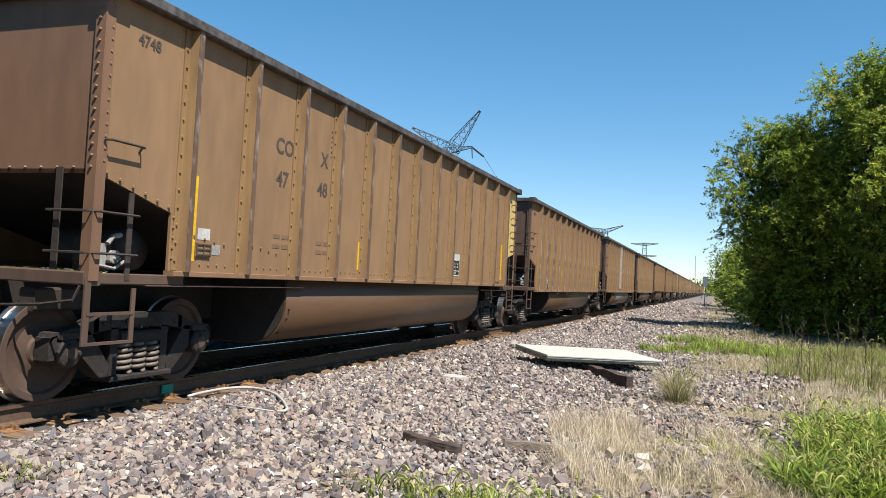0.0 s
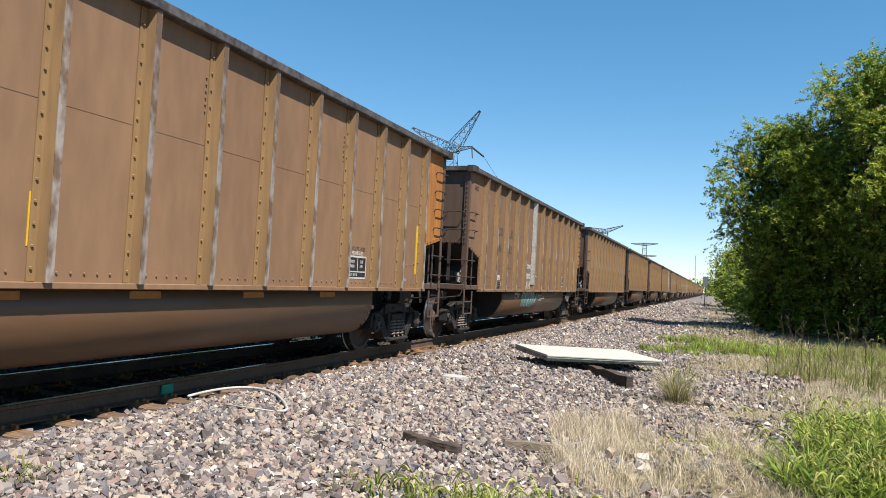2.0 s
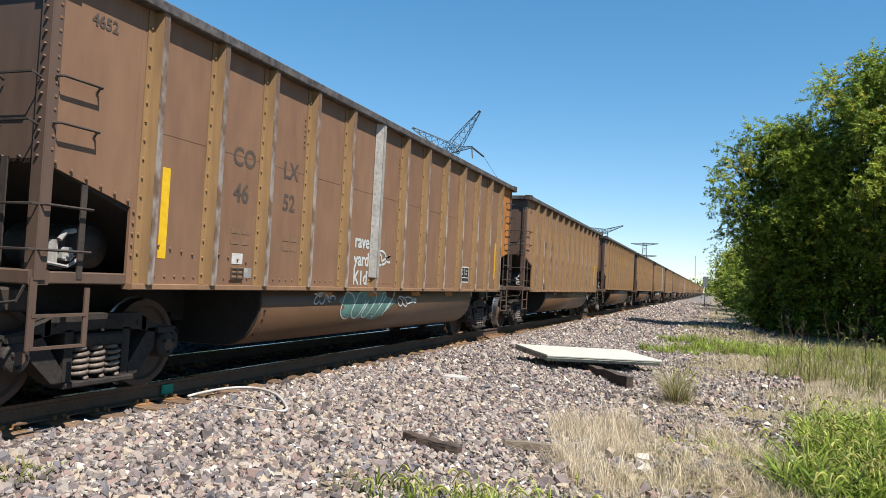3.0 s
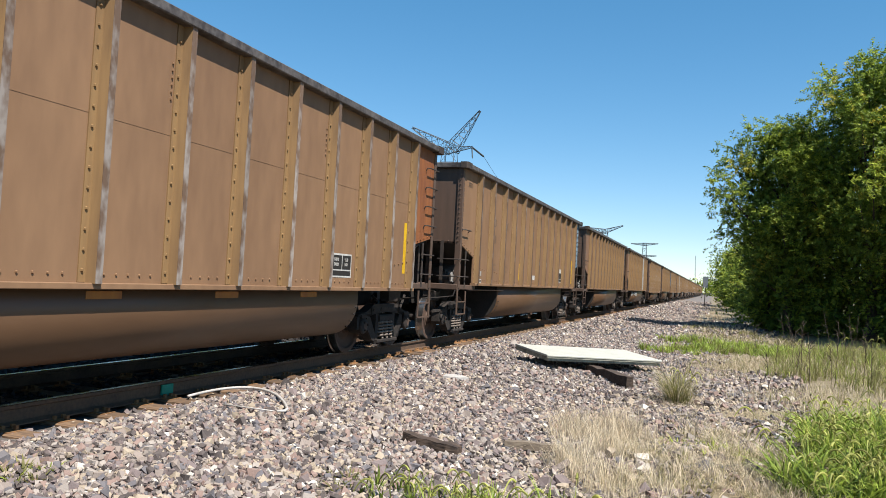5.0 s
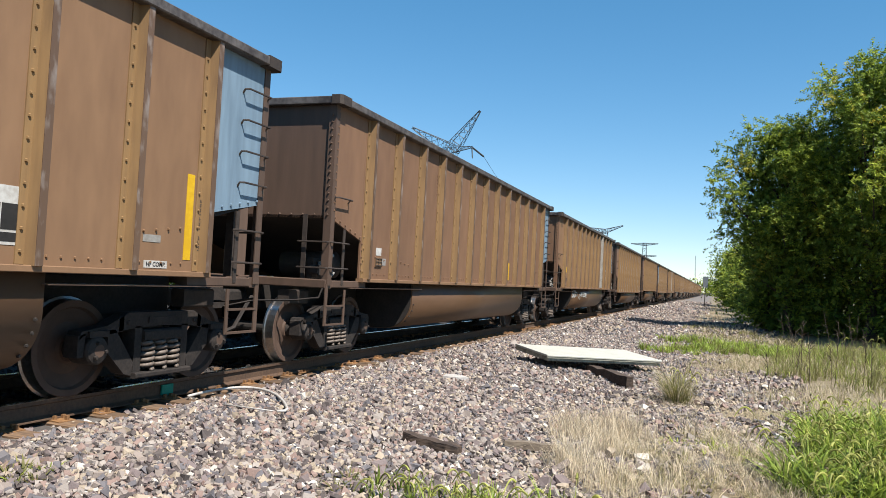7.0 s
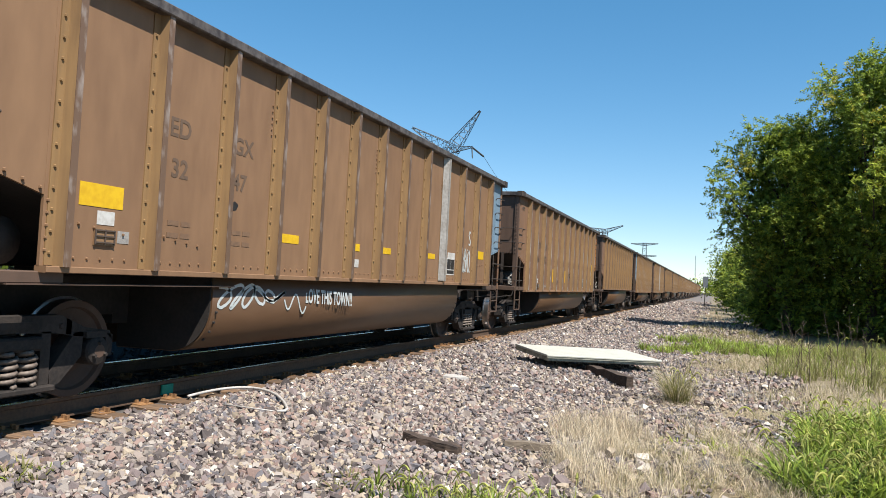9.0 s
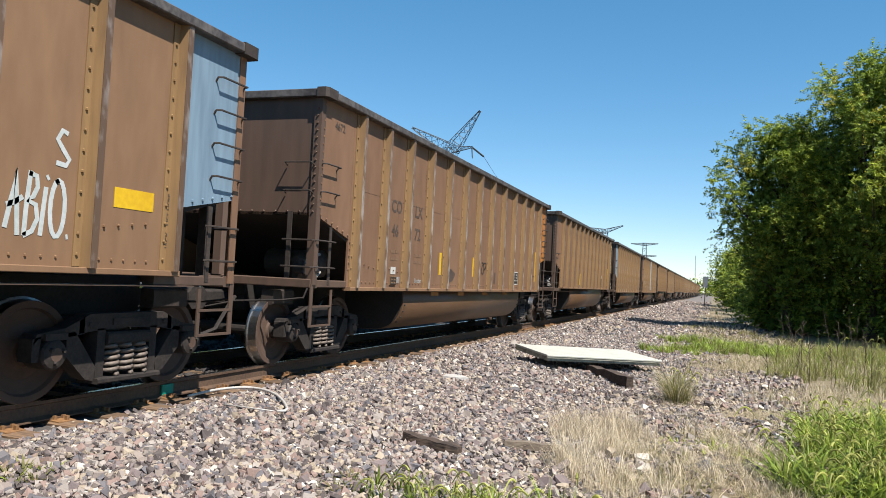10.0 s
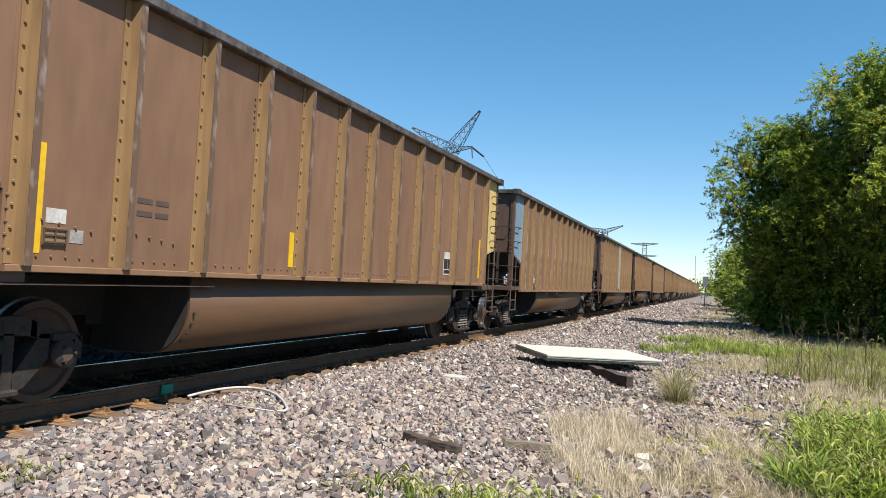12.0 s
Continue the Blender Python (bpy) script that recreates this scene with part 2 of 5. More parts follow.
# ---- mesh building ----
class Shape:
    """Gathers corners and faces of one mesh."""

    def __init__(self):
        self.v, self.f, self.m = [], [], []

    def add(self, verts, faces, mat=0):
        k = len(self.v)
        self.v += [tuple(p) for p in verts]
        self.f += [tuple(k + i for i in f) for f in faces]
        self.m += [mat] * len(faces)
        return self

    def box(self, x0, x1, y0, y1, z0, z1, mat=0, c=0.0):
        """A box, its long edges bevelled by c."""
        if c <= 0:
            p = [(x, y, z) for x in (x0, x1) for y in (y0, y1) for z in (z0, z1)]
            return self.add(p, [(0, 1, 3, 2), (4, 6, 7, 5), (0, 4, 5, 1), (2, 3, 7, 6), (0, 2, 6, 4), (1, 5, 7, 3)], mat)
        d = (x1 - x0, y1 - y0, z1 - z0)
        a = d.index(max(d))
        lo, hi = (x0, y0, z0), (x1, y1, z1)
        u, w = [i for i in range(3) if i != a]
        o = [(lo[u] + c, lo[w]), (hi[u] - c, lo[w]), (hi[u], lo[w] + c), (hi[u], hi[w] - c), (hi[u] - c, hi[w]), (lo[u] + c, hi[w]), (lo[u], hi[w] - c), (lo[u], lo[w] + c)]
        return self.prism(o, a, lo[a], hi[a], mat)

    def prism(self, outline, axis, a, b, mat=0):
        """An outline, convex, drawn out along an axis (0, 1, 2) from a to b. The outline lies in the other two axes, in order."""
        n = len(outline)
        u, w = [i for i in range(3) if i != axis]
        pts = []
        for s in (a, b):
            for p in outline:
                q = [0, 0, 0]
                q[axis], q[u], q[w] = s, p[0], p[1]
                pts.append(q)
        area = sum(outline[i][0] * outline[(i + 1) % n][1] - outline[(i + 1) % n][0] * outline[i][1] for i in range(n))
        turn = (area > 0) == (axis != 1)
        if b < a:
            turn = not turn
        low, high = tuple(range(n)), tuple(range(n, 2 * n))
        sides = [(i, (i + 1) % n, n + (i + 1) % n, n + i) for i in range(n)]
        if turn:
            faces = [low[::-1], high] + sides
        else:
            faces = [low, high[::-1]] + [s[::-1] for s in sides]
        return self.add(pts, faces, mat)

    def tube(self, path, r, n=6, mat=0, taper=None):
        """A round bar along a path of points."""
        path = [Vector(p) for p in path]
        k, ring = len(path), []
        for i, p in enumerate(path):
            d = (path[min(i + 1, k - 1)] - path[max(i - 1, 0)]).normalized()
            a = d.orthogonal().normalized() if abs(d.z) > 0.9 else d.cross(Vector((0, 0, 1))).normalized()
            b = d.cross(a)
            rr = r if taper is None else r + (taper - r) * i / (k - 1)
            ring += [p + (a * math.cos(2 * math.pi * j / n) + b * math.sin(2 * math.pi * j / n)) * rr for j in range(n)]
        faces = [(i * n + j, (i + 1) * n + j, (i + 1) * n + (j + 1) % n, i * n + (j + 1) % n) for i in range(k - 1) for j in range(n)]
        faces += [tuple(range(n)), tuple(range(k * n - 1, (k - 1) * n - 1, -1))]
        return self.add(ring, faces, mat)

    def lathe(self, profile, n=32, mat=0, mats=None):
        """A profile of (x, radius) turned about the x axis."""
        k = len(profile)
        pts = [(x, r * math.cos(2 * math.pi * j / n), r * math.sin(2 * math.pi * j / n)) for x, r in profile for j in range(n)]
        for i in range(k - 1):
            faces = [(i * n + j, i * n + (j + 1) % n, (i + 1) * n + (j + 1) % n, (i + 1) * n + j) for j in range(n)]
            if i == 0:
                base = len(self.v)
                self.v += pts
            self.f += [tuple(base + q for q in f) for f in faces]
            self.m += [mats[i] if mats else mat] * n
        self.f += [tuple(base + j for j in range(n)), tuple(base + (k - 1) * n + j for j in reversed(range(n)))]
        self.m += [mat, mat]
        return self

    def rivet(self, p, axis, sign, r=0.016, h=0.014, mat=0):
        """A bolt head on a face that looks along the axis."""
        u, w = [i for i in range(3) if i != axis]
        pts = []
        for rr, hh in ((r, 0), (r * 0.7, h)):
            for j in range(5):
                q = list(p)
                q[axis] += sign * hh
                q[u] += rr * math.cos(j * 1.2566)
                q[w] += rr * math.sin(j * 1.2566)
                pts.append(q)
        return self.add(pts, [(i, (i + 1) % 5, 5 + (i + 1) % 5, 5 + i) for i in range(5)] + [(5, 6, 7, 8, 9)], mat)

    def mesh(self, name, mats, smooth=False):
        me = bpy.data.meshes.new(name)
        me.from_pydata(self.v, [], self.f)
        for m in mats:
            me.materials.append(m)
        me.polygons.foreach_set("material_index", self.m)
        if smooth:
            me.polygons.foreach_set("use_smooth", [True] * len(me.polygons))
        me.update()
        return me


def fix(me):
    """Turns all faces outwards."""
    bm = bmesh.new()
    bm.from_mesh(me)
    bmesh.ops.recalc_face_normals(bm, faces=bm.faces)
    bm.to_mesh(me)
    bm.free()
    return me


def thing(name, x=0, y=0, z=0):
    ob = new(name)
    ob.empty_display_size = 0.2
    ob.matrix_basis = pose(x, y, z)
    return ob


def part(name, shape, mats, parent, label="", smooth=False, m=None):
    """One mesh object under a thing or a part; shape may be a mesh that is already made."""
    mats = mats if isinstance(mats, (list, tuple)) else [mats]
    me = shape if isinstance(shape, bpy.types.Mesh) else fix(shape.mesh(name, mats, smooth))
    ob = new(name, me)
    ob.parent = parent
    if m is not None:
        ob.matrix_basis = m
    return tagged(ob, label)


def single(name, shape, mats, label, category, kind="", smooth=False, group=""):
    mats = mats if isinstance(mats, (list, tuple)) else [mats]
    me = shape if isinstance(shape, bpy.types.Mesh) else fix(shape.mesh(name, mats, smooth))
    return tagged(new(name, me), label, category, group, kind)


def lettering(words, size, mat, spacing=1.0):
    """Painted words as a thin mesh in the x, y plane, their left lower corner in the origin."""
    c = bpy.data.curves.new("lettering", "FONT")
    c.body, c.size, c.extrude, c.space_character = words, size, 0.0006, spacing
    c.resolution_u = 3
    c.offset = size * 0.022
    ob = bpy.data.objects.new("lettering", c)
    me = bpy.data.meshes.new_from_object(ob)
    bpy.data.objects.remove(ob)
    me.materials.clear()
    me.materials.append(mat)
    return me


# ---- railway coal car ----
PITCH, SPEED, FIRST_GAP = 16.18, 10.93, 20.26
POSTS = [-6.09, -5.04, -3.95, -2.93, -1.93, -0.94, 0.04, 1.02, 2.03, 3.05, 4.08, 5.12, 6.17]       # ribs, higher kind
EVEN = [-6.06, -5.11, -4.13, -3.11, -2.06, -1.03, 0.0, 1.02, 2.07, 3.12, 4.16, 5.14, 6.1]       # ribs, lower kind
XP, XF, XC = 1.485, 1.58, 1.608          # side sheet, post face, top chord
TOP = 3.755
END = 7.24                               # end sheets
Y0, Y1 = -6.25, 6.27                     # where the side sheets step up over the trucks


def facing(x, y, z):
    """A pose for lettering on the side that looks along +x, reading along +y."""
    return Matrix(((0, 0, 1, x), (1, 0, 0, y), (0, 1, 0, z), (0, 0, 0, 1)))


def side_post(sill):
    s = Shape()
    s.box(XP, XP + 0.012, -0.125, -0.03, sill + 0.06, 3.66, 0)
    s.prism([(XP, -0.05), (XF, -0.022), (XF, 0.06), (XP, 0.09)], 2, sill + 0.05, 3.655, 0)
    s.box(XF, XF + 0.006, -0.018, 0.057, sill + 0.05, 3.655, 1)
    z = sill + 0.16
    while z < 3.5:
        s.rivet((XP + 0.012, -0.09, z), 0, 1, 0.017, 0.016, 0)
        z += 0.175
    return fix(s.mesh("side_post", [M["post"], M["cap2" if sill > 1.1 else "cap"]]))


def coal_car(kind):
    """An empty car at the origin: y along the track, z = 0 on the rail head. kind a has the higher side sill."""
    sill = 1.18 if kind == "a" else 1.05
    car = thing("coal_car")
    post = side_post(sill)
    ribs = POSTS if kind == "a" else EVEN
    for side in (1, -1):
        # side sheet with cut-away ends
        s = Shape()
        a, b = XP - 0.03, XP
        y0, y1 = Y0, Y1
        s.box(a * side, b * side, y0, y1, sill + 0.05, 3.66)
        for y in ribs[:-1]:
            for k in range(5):
                s.rivet((XP * side, y + 0.17 + 0.145 * k, sill + 0.13), 0, side, 0.014, 0.013)
        for i in (0, 1, 11):
            for k in range(4):
                s.rivet((XP * side, ribs[i] + 0.2 + 0.17 * k, sill + (0.38 if i == 1 else 0.42) - (0.02 if i < 5 else -0.02) * k), 0, side, 0.015, 0.02)
        for i in (3, 6, 9):
            for k in range(6):
                s.rivet((XP * side, ribs[i] - 0.16, 2.9 + 0.07 * k), 0, side, 0.014, 0.016)
        if kind == "b":
            s.box((XP + 0.002) * side, (XP + 0.0035) * side, y0 + 0.1, y1 - 0.1, 2.5475, 2.5505)
        part("side_sheet", s, M["body"], car)
        s = Shape()
        s.prism([(-END, 3.66), (-END, 2.06), (y0, 1.80), (y0, 3.66)], 0, a * side, (b - 0.002) * side)
        for k in range(6):
            s.rivet((XP * side, -7.12 + 0.165 * k, 2.07 - 0.043 * k), 0, side, 0.018, 0.02)
        for k in range(14):
            s.rivet((XP * side, -END + 0.07, 3.56 - 0.107 * k), 0, side, 0.018, 0.022)
        for k in range(5):
            s.rivet((XP * side, y0 + 0.035, 1.76 - 0.1 * k), 0, side, 0.016, 0.018)
        part("side_end_sheet", s, M["body"], car)
        s = Shape().prism([(END, 3.66), (END, 2.05), (y1, 1.86), (y1, 3.66)], 0, a * side, (b - 0.004) * side)
        part("side_end_sheet", s, M["body"], car)
        for y in ribs:
            part("side_post", post, None, car, m=pose(0, y, 0) if side > 0 else pose(0, y + 0.055, 0, 0, 0, 180))
        # sills
        s = Shape()
        s.box((XP - 0.05) * side, (XP + 0.075) * side, y0, y1, sill, sill + 0.055, 0, 0.006)
        part("side_sill", s, M["body2"], car)
        if kind == "a":
            for q0, q1 in ((y0 - 0.3, y0 + 2.6), (y1 - 2.0, y1 + 0.3)):
                s = Shape().box((XP - 0.12) * side, (XP + 0.02) * side, q0, q1, sill - 0.10, sill - 0.088)
                part("sill_flange", s, M["end"], car)
        else:
            for y in (-2.6, -1.0, 0.8, 2.6):
                s = Shape().box(1.436 * side, 1.445 * side, y, y + 0.42, sill - 0.09, sill - 0.02)
                part("tape", s, M["orange"], car, "faded orange reflective tape")
        # top chord
        s = Shape().box((XP - 0.09) * side, XC * side, -END - 0.03, END + 0.03, 3.65, TOP, 0, 0.012)
        part("top_chord", s, M["chord"], car)
        # tub below the floor
        bow = [(0.92 + 0.52 * math.sin(t), 0.86 - 0.51 * math.cos(t)) for t in [math.pi / 2 * (1 - k / 14) for k in range(15)]]
        prof = [(1.44, sill)] + bow + [(0.2, 0.34), (0.2, sill)]
        s = Shape().prism([(x * side, z) for x, z in prof], 1, -3.95, 4.3)
        tub = part("tub", s, M["tub"], car, smooth=True)
        tub.data.shade_smooth()
        for p in tub.data.polygons:
            p.use_smooth = abs(p.normal.y) < 0.5
        for e, yy in ((-1, -3.95), (1, 4.3)):
            # the end plate's shadow is painted in by a near-black material
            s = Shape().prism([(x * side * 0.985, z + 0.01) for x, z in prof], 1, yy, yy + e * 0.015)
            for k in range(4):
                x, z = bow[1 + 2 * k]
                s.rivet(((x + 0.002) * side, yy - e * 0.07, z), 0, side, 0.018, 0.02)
            part("tub_end", s, M["grime_shade"], car, "tub end plate with its shade painted near black")
        # corner posts, ladders, steps
        for e in (-1, 1):
            y = END * e
            s = Shape()
            s.box((XP - 0.10) * side, (XP + 0.012) * side, y - 0.012, y + 0.012, 1.12, 3.66)
            s.box((XP) * side, (XP + 0.014) * side, y - 0.1 * (e > 0), y + 0.1 * (e < 0), 1.12, 3.66)
            for k in range(15):
                s.rivet(((XP - 0.045) * side, y + 0.012 * e, 3.5 - 0.1 * k), 1, e, 0.018, 0.02)
            part("corner_post", s, M["end"], car)
            s = Shape()
            s.box((XP - 0.012) * side, (XP + 0.002) * side, min(y - e * 0.48, y - e * 0.42), max(y - e * 0.48, y - e * 0.42), 1.13, 1.93)
            for z in (1.36, 1.72):
                s.tube([((XP + 0.0) * side, y, z), ((XP + 0.055) * side, y - e * 0.02, z), ((XP + 0.055) * side, y - e * 0.5, z), ((XP) * side, y - e * 0.52, z)], 0.012, 5)
            s.box((XP - 0.42) * side, (XP - 0.35) * side, y + e * 0.006, y + e * 0.02, 1.13, 2.1)
            for z in (1.36, 1.72):
                s.tube([(XP * side, y, z), (XP * side, y + e * 0.06, z), ((XP - 0.46) * side, y + e * 0.06, z), ((XP - 0.46) * side, y, z)], 0.012, 5)
            part("ladder", s, M["frame"], car)
            s = Shape()
            s.box((XP - 0.01) * side, (XP + 0.006) * side, y - 0.035, y + 0.035, 0.56, 1.14)
            s.box((XP - 0.01) * side, (XP + 0.006) * side, y - e * 0.55 - 0.025, y - e * 0.55 + 0.025, 0.56, 1.06)
            for z in (0.56, 0.82):
                s.box((XP - 0.03) * side, (XP + 0.012) * side, min(y, y - e * 0.55), max(y, y - e * 0.55), z, z + 0.024)
            part("sill_step", s, M["end"], car)
            # handholds on the side and on the end
            rungs = ((2.35,) if kind == "a" else (2.76, 2.38)) if e < 0 else (2.25, 2.6, 2.95, 3.3)
            for z in rungs:
                w0, w1 = (0.06, 0.5) if e < 0 else (0.03, 0.5)
                s = Shape().tube([(XP * side, y - e * w0, z - 0.045), ((XP + 0.03) * side, y - e * w0, z), ((XP + 0.085) * side, y - e * (w0 + 0.02), z), ((XP + 0.085) * side, y - e * (w1 - 0.02), z),
                                  ((XP + 0.03) * side, y - e * w1, z), (XP * side, y - e * w1, z - 0.045)], 0.012, 5)
                part("handhold", s, M["frame"], car)
            if kind == "b":
                for z in (2.76, 2.38):
                    s = Shape().tube([((XP - 0.06) * side, y, z - 0.03), ((XP - 0.06) * side, y + e * 0.1, z), ((XP - 0.46) * side, y + e * 0.1, z), ((XP - 0.48) * side, y, z - 0.03)], 0.012, 5)
                    part("handhold", s, M["frame"], car)
    for e in (-1, 1):
        s = Shape().box(-XC + 0.02, XC - 0.02, min(e * (END - 0.05), e * (END + 0.08)), max(e * (END - 0.05), e * (END + 0.08)), 3.645, TOP - 0.003, 0, 0.01)
        part("end_chord", s, M["chord"], car)
        for side in (1, -1):
            s = Shape().prism([((XC - 0.16) * side, e * (END - 0.2)), ((XC - 0.16) * side, e * (END + 0.095)), ((XC - 0.03) * side, e * (END + 0.095)), ((XC + 0.006) * side, e * (END + 0.05)), ((XC + 0.006) * side, e * (END - 0.2))], 2, 3.638, TOP + 0.012)
            part("corner_cap", s, M["frame"], car)
    for e in (-1, 1):
        y = (END - 0.02) * e
        s = Shape().box(-XP + 0.03, XP - 0.03, min(y, y - e * 0.03), max(y, y - e * 0.03), 2.05, 3.66)
        for k in range(16):
            s.rivet((-1.4 + 0.187 * k, y, 2.1), 1, e, 0.018, 0.022)
        part("end_sheet", s, M["end"], car)
        s = Shape().prism([(-0.13, y - e * 0.002), (-0.06, y + e * 0.09), (0.06, y + e * 0.09), (0.13, y - e * 0.002)], 2, 1.2, 3.64)
        for k in range(12):
            s.rivet((0.16, y, 3.5 - 0.115 * k), 1, e, 0.016, 0.02)
        part("end_post", s, M["end"], car)
        # underside shade of the slope sheet sits in its dark colour
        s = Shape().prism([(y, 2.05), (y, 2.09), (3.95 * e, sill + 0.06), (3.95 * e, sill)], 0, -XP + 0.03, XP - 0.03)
        part("slope_sheet", s, M["grime_shade"], car, "dirty slope sheet with its shade painted near black")
        s = Shape()
        s.box(-XP + 0.03, XP - 0.005, min(e * (END + 0.05), e * (END - 0.15)), max(e * (END + 0.05), e * (END - 0.15)), 1.08, 1.2, 0, 0.012)
        part("end_sill", s, M["end"], car)
        for side in (1, -1):
            s = Shape().box((XP - 0.14) * side, (XP - 0.004) * side, min(6.0 * e, e * (END - 0.15)), max(6.0 * e, e * (END - 0.15)), 1.09, 1.19, 0, 0.01)
            part("platform_beam", s, M["end"], car)
            s = Shape().box(0.72 * side, 0.9 * side, min(6.7 * e, END * e), max(6.7 * e, END * e), 0.82, 1.03, 0, 0.02)
            part("bracket", s, M["frame"], car)
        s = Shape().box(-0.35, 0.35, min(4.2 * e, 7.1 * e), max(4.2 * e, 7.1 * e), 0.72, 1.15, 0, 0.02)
        part("draft_sill", s, M["grime_shade"], car)
        s = Shape().box(-0.11, 0.11, min(7.1 * e, 7.8 * e), max(7.1 * e, 7.8 * e), 0.79, 0.99, 0, 0.03)
        s.box(-0.19, 0.19, min(7.72 * e, 8.08 * e), max(7.72 * e, 8.08 * e), 0.74, 1.02, 0, 0.07)
        s.tube([(0.3, 7.25 * e, 0.9), (0.34, 7.42 * e, 0.8), (0.34, 7.7 * e, 0.48), (0.3, 7.9 * e, 0.42), (0.24, 8.07 * e, 0.44)], 0.028, 6)
        s.tube([(0.12, 7.65 * e, 0.76), (0.5, 7.5 * e, 0.86), (1.1, 7.38 * e, 0.9), (1.42, 7.33 * e, 0.95), (1.45, 7.29 * e, 1.08)], 0.014, 5)
        part("coupler", s, M["truck"], car)
    # hand brake stand and crossover at the far end, brake valves at the near one
    s = Shape().box(0.78, 0.98, 6.93, 7.03, 1.2, 2.06).box(0.55, 0.78, 6.97, 7.01, 1.75, 2.05).box(1.26, 1.36, 6.89, 6.97, 1.2, 2.04)
    part("brake_stand", s, M["frame"], car)
    s = Shape().lathe([(-0.02, 0.2), (-0.02, 0.25), (0.0, 0.27), (0.02, 0.25), (0.02, 0.2)], 20).box(-0.015, 0.015, -0.2, 0.2, -0.02, 0.02).box(-0.015, 0.015, -0.02, 0.02, -0.2, 0.2)
    part("brake_wheel", s, M["frame"], car, m=pose(0.62, 7.13, 1.9, 0, 0, 90))
    s = Shape()
    for k in range(16):
        s.tube([(0.72, 7.07, 1.84 - 0.04 * k), (0.72 + 0.012 * (-1) ** k, 7.08, 1.82 - 0.04 * k), (0.72, 7.07, 1.80 - 0.04 * k)], 0.009, 4)
    part("brake_chain", s, M["spring"], car)
    s = Shape().box(-0.9, 0.9, 7.29, 7.57, 1.16, 1.19).box(-0.9, -0.86, 7.27, 7.55, 1.08, 1.17).box(0.86, 0.9, 7.27, 7.55, 1.08, 1.17)
    part("crossover_board", s, M["frame"], car)
    s = Shape().box(1.08, 1.2, -6.83, -6.73, 1.26, 1.46, 0, 0.03).box(1.05, 1.22, -6.73, -6.61, 1.28, 1.4, 0, 0.025)
    s.tube([(1.22, -6.77, 1.46), (1.22, -6.71, 1.53), (1.22, -6.61, 1.55)], 0.024, 8).tube([(1.2, -6.87, 1.26), (1.24, -6.69, 1.23), (1.22, -6.55, 1.3)], 0.016, 6)
    for k in range(4):
        s.rivet((1.22, -6.71 + 0.03 * k, 1.3 + 0.025 * (k % 2)), 0, 1, 0.014, 0.02)
    valve = part("brake_valve", s, M["valve"], car, "light grey cast brake valve")
    part("valve_bracket", Shape().box(0.98, 1.08, -6.93, -6.57, 1.2, 1.5, 0, 0.02), M["frame"], valve)
    part("valve_cover", Shape().box(1.06, 1.2, -7.01, -6.87, 1.26, 1.4, 0, 0.03), M["frame"], valve)
    s = Shape().lathe([(-0.5, 0.05), (-0.46, 0.2), (0.4, 0.2), (0.46, 0.05)], 16)
    part("air_reservoir", s, M["frame"], car, m=pose(0.7, -6.3, 1.42), smooth=True)
    s = Shape().box(-0.33, 0.33, -4.2, 4.2, 0.62, sill)
    part("centre_sill", s, M["grime_shade"], car)
    s = Shape().box(-XP + 0.04, XP - 0.04, -4.0, 4.0, sill, sill + 0.03)
    part("floor_plate", s, M["end"], car)
    for ty in (-6.12, 6.14):
        truck(car, ty)
    return tagged(car, "brown weathered steel coal car with ribbed sides, rolling on the rails", "railway car", "cars of the coal train")


def wheelset_mesh():
    s = Shape()
    for side in (1, -1):
        prof = [(0.675, 0.12), (0.675, 0.40), (0.672, 0.425), (0.675, 0.484), (0.70, 0.488), (0.708, 0.465), (0.825, 0.457), (0.828, 0.45), (0.826, 0.395), (0.79, 0.375), (0.755, 0.25), (0.775, 0.15),
                (0.80, 0.13), (0.80, 0.10), (0.86, 0.095), (0.88, 0.10), (0.90, 0.135), (1.12, 0.135), (1.14, 0.12), (1.16, 0.06)]
        mats = [0, 0, 0, 1, 1, 1, 0, 0, 0, 0, 0, 0, 0, 2, 2, 2, 2, 2, 2]
        s.lathe([(x * side, r) for x, r in prof], 36, 0, mats)
        for k in range(3):
            a = k * 2.0944
            s.rivet((1.15 * side, 0.075 * math.cos(a), 0.075 * math.sin(a)), 0, side, 0.024, 0.03, 2)
    s.lathe([(-0.69, 0.085), (0.0, 0.08), (0.69, 0.085)], 14, 3)
    return fix(s.mesh("wheelset", [M["wheel"], M["tread"], M["truck"], M["grime_shade"]]))


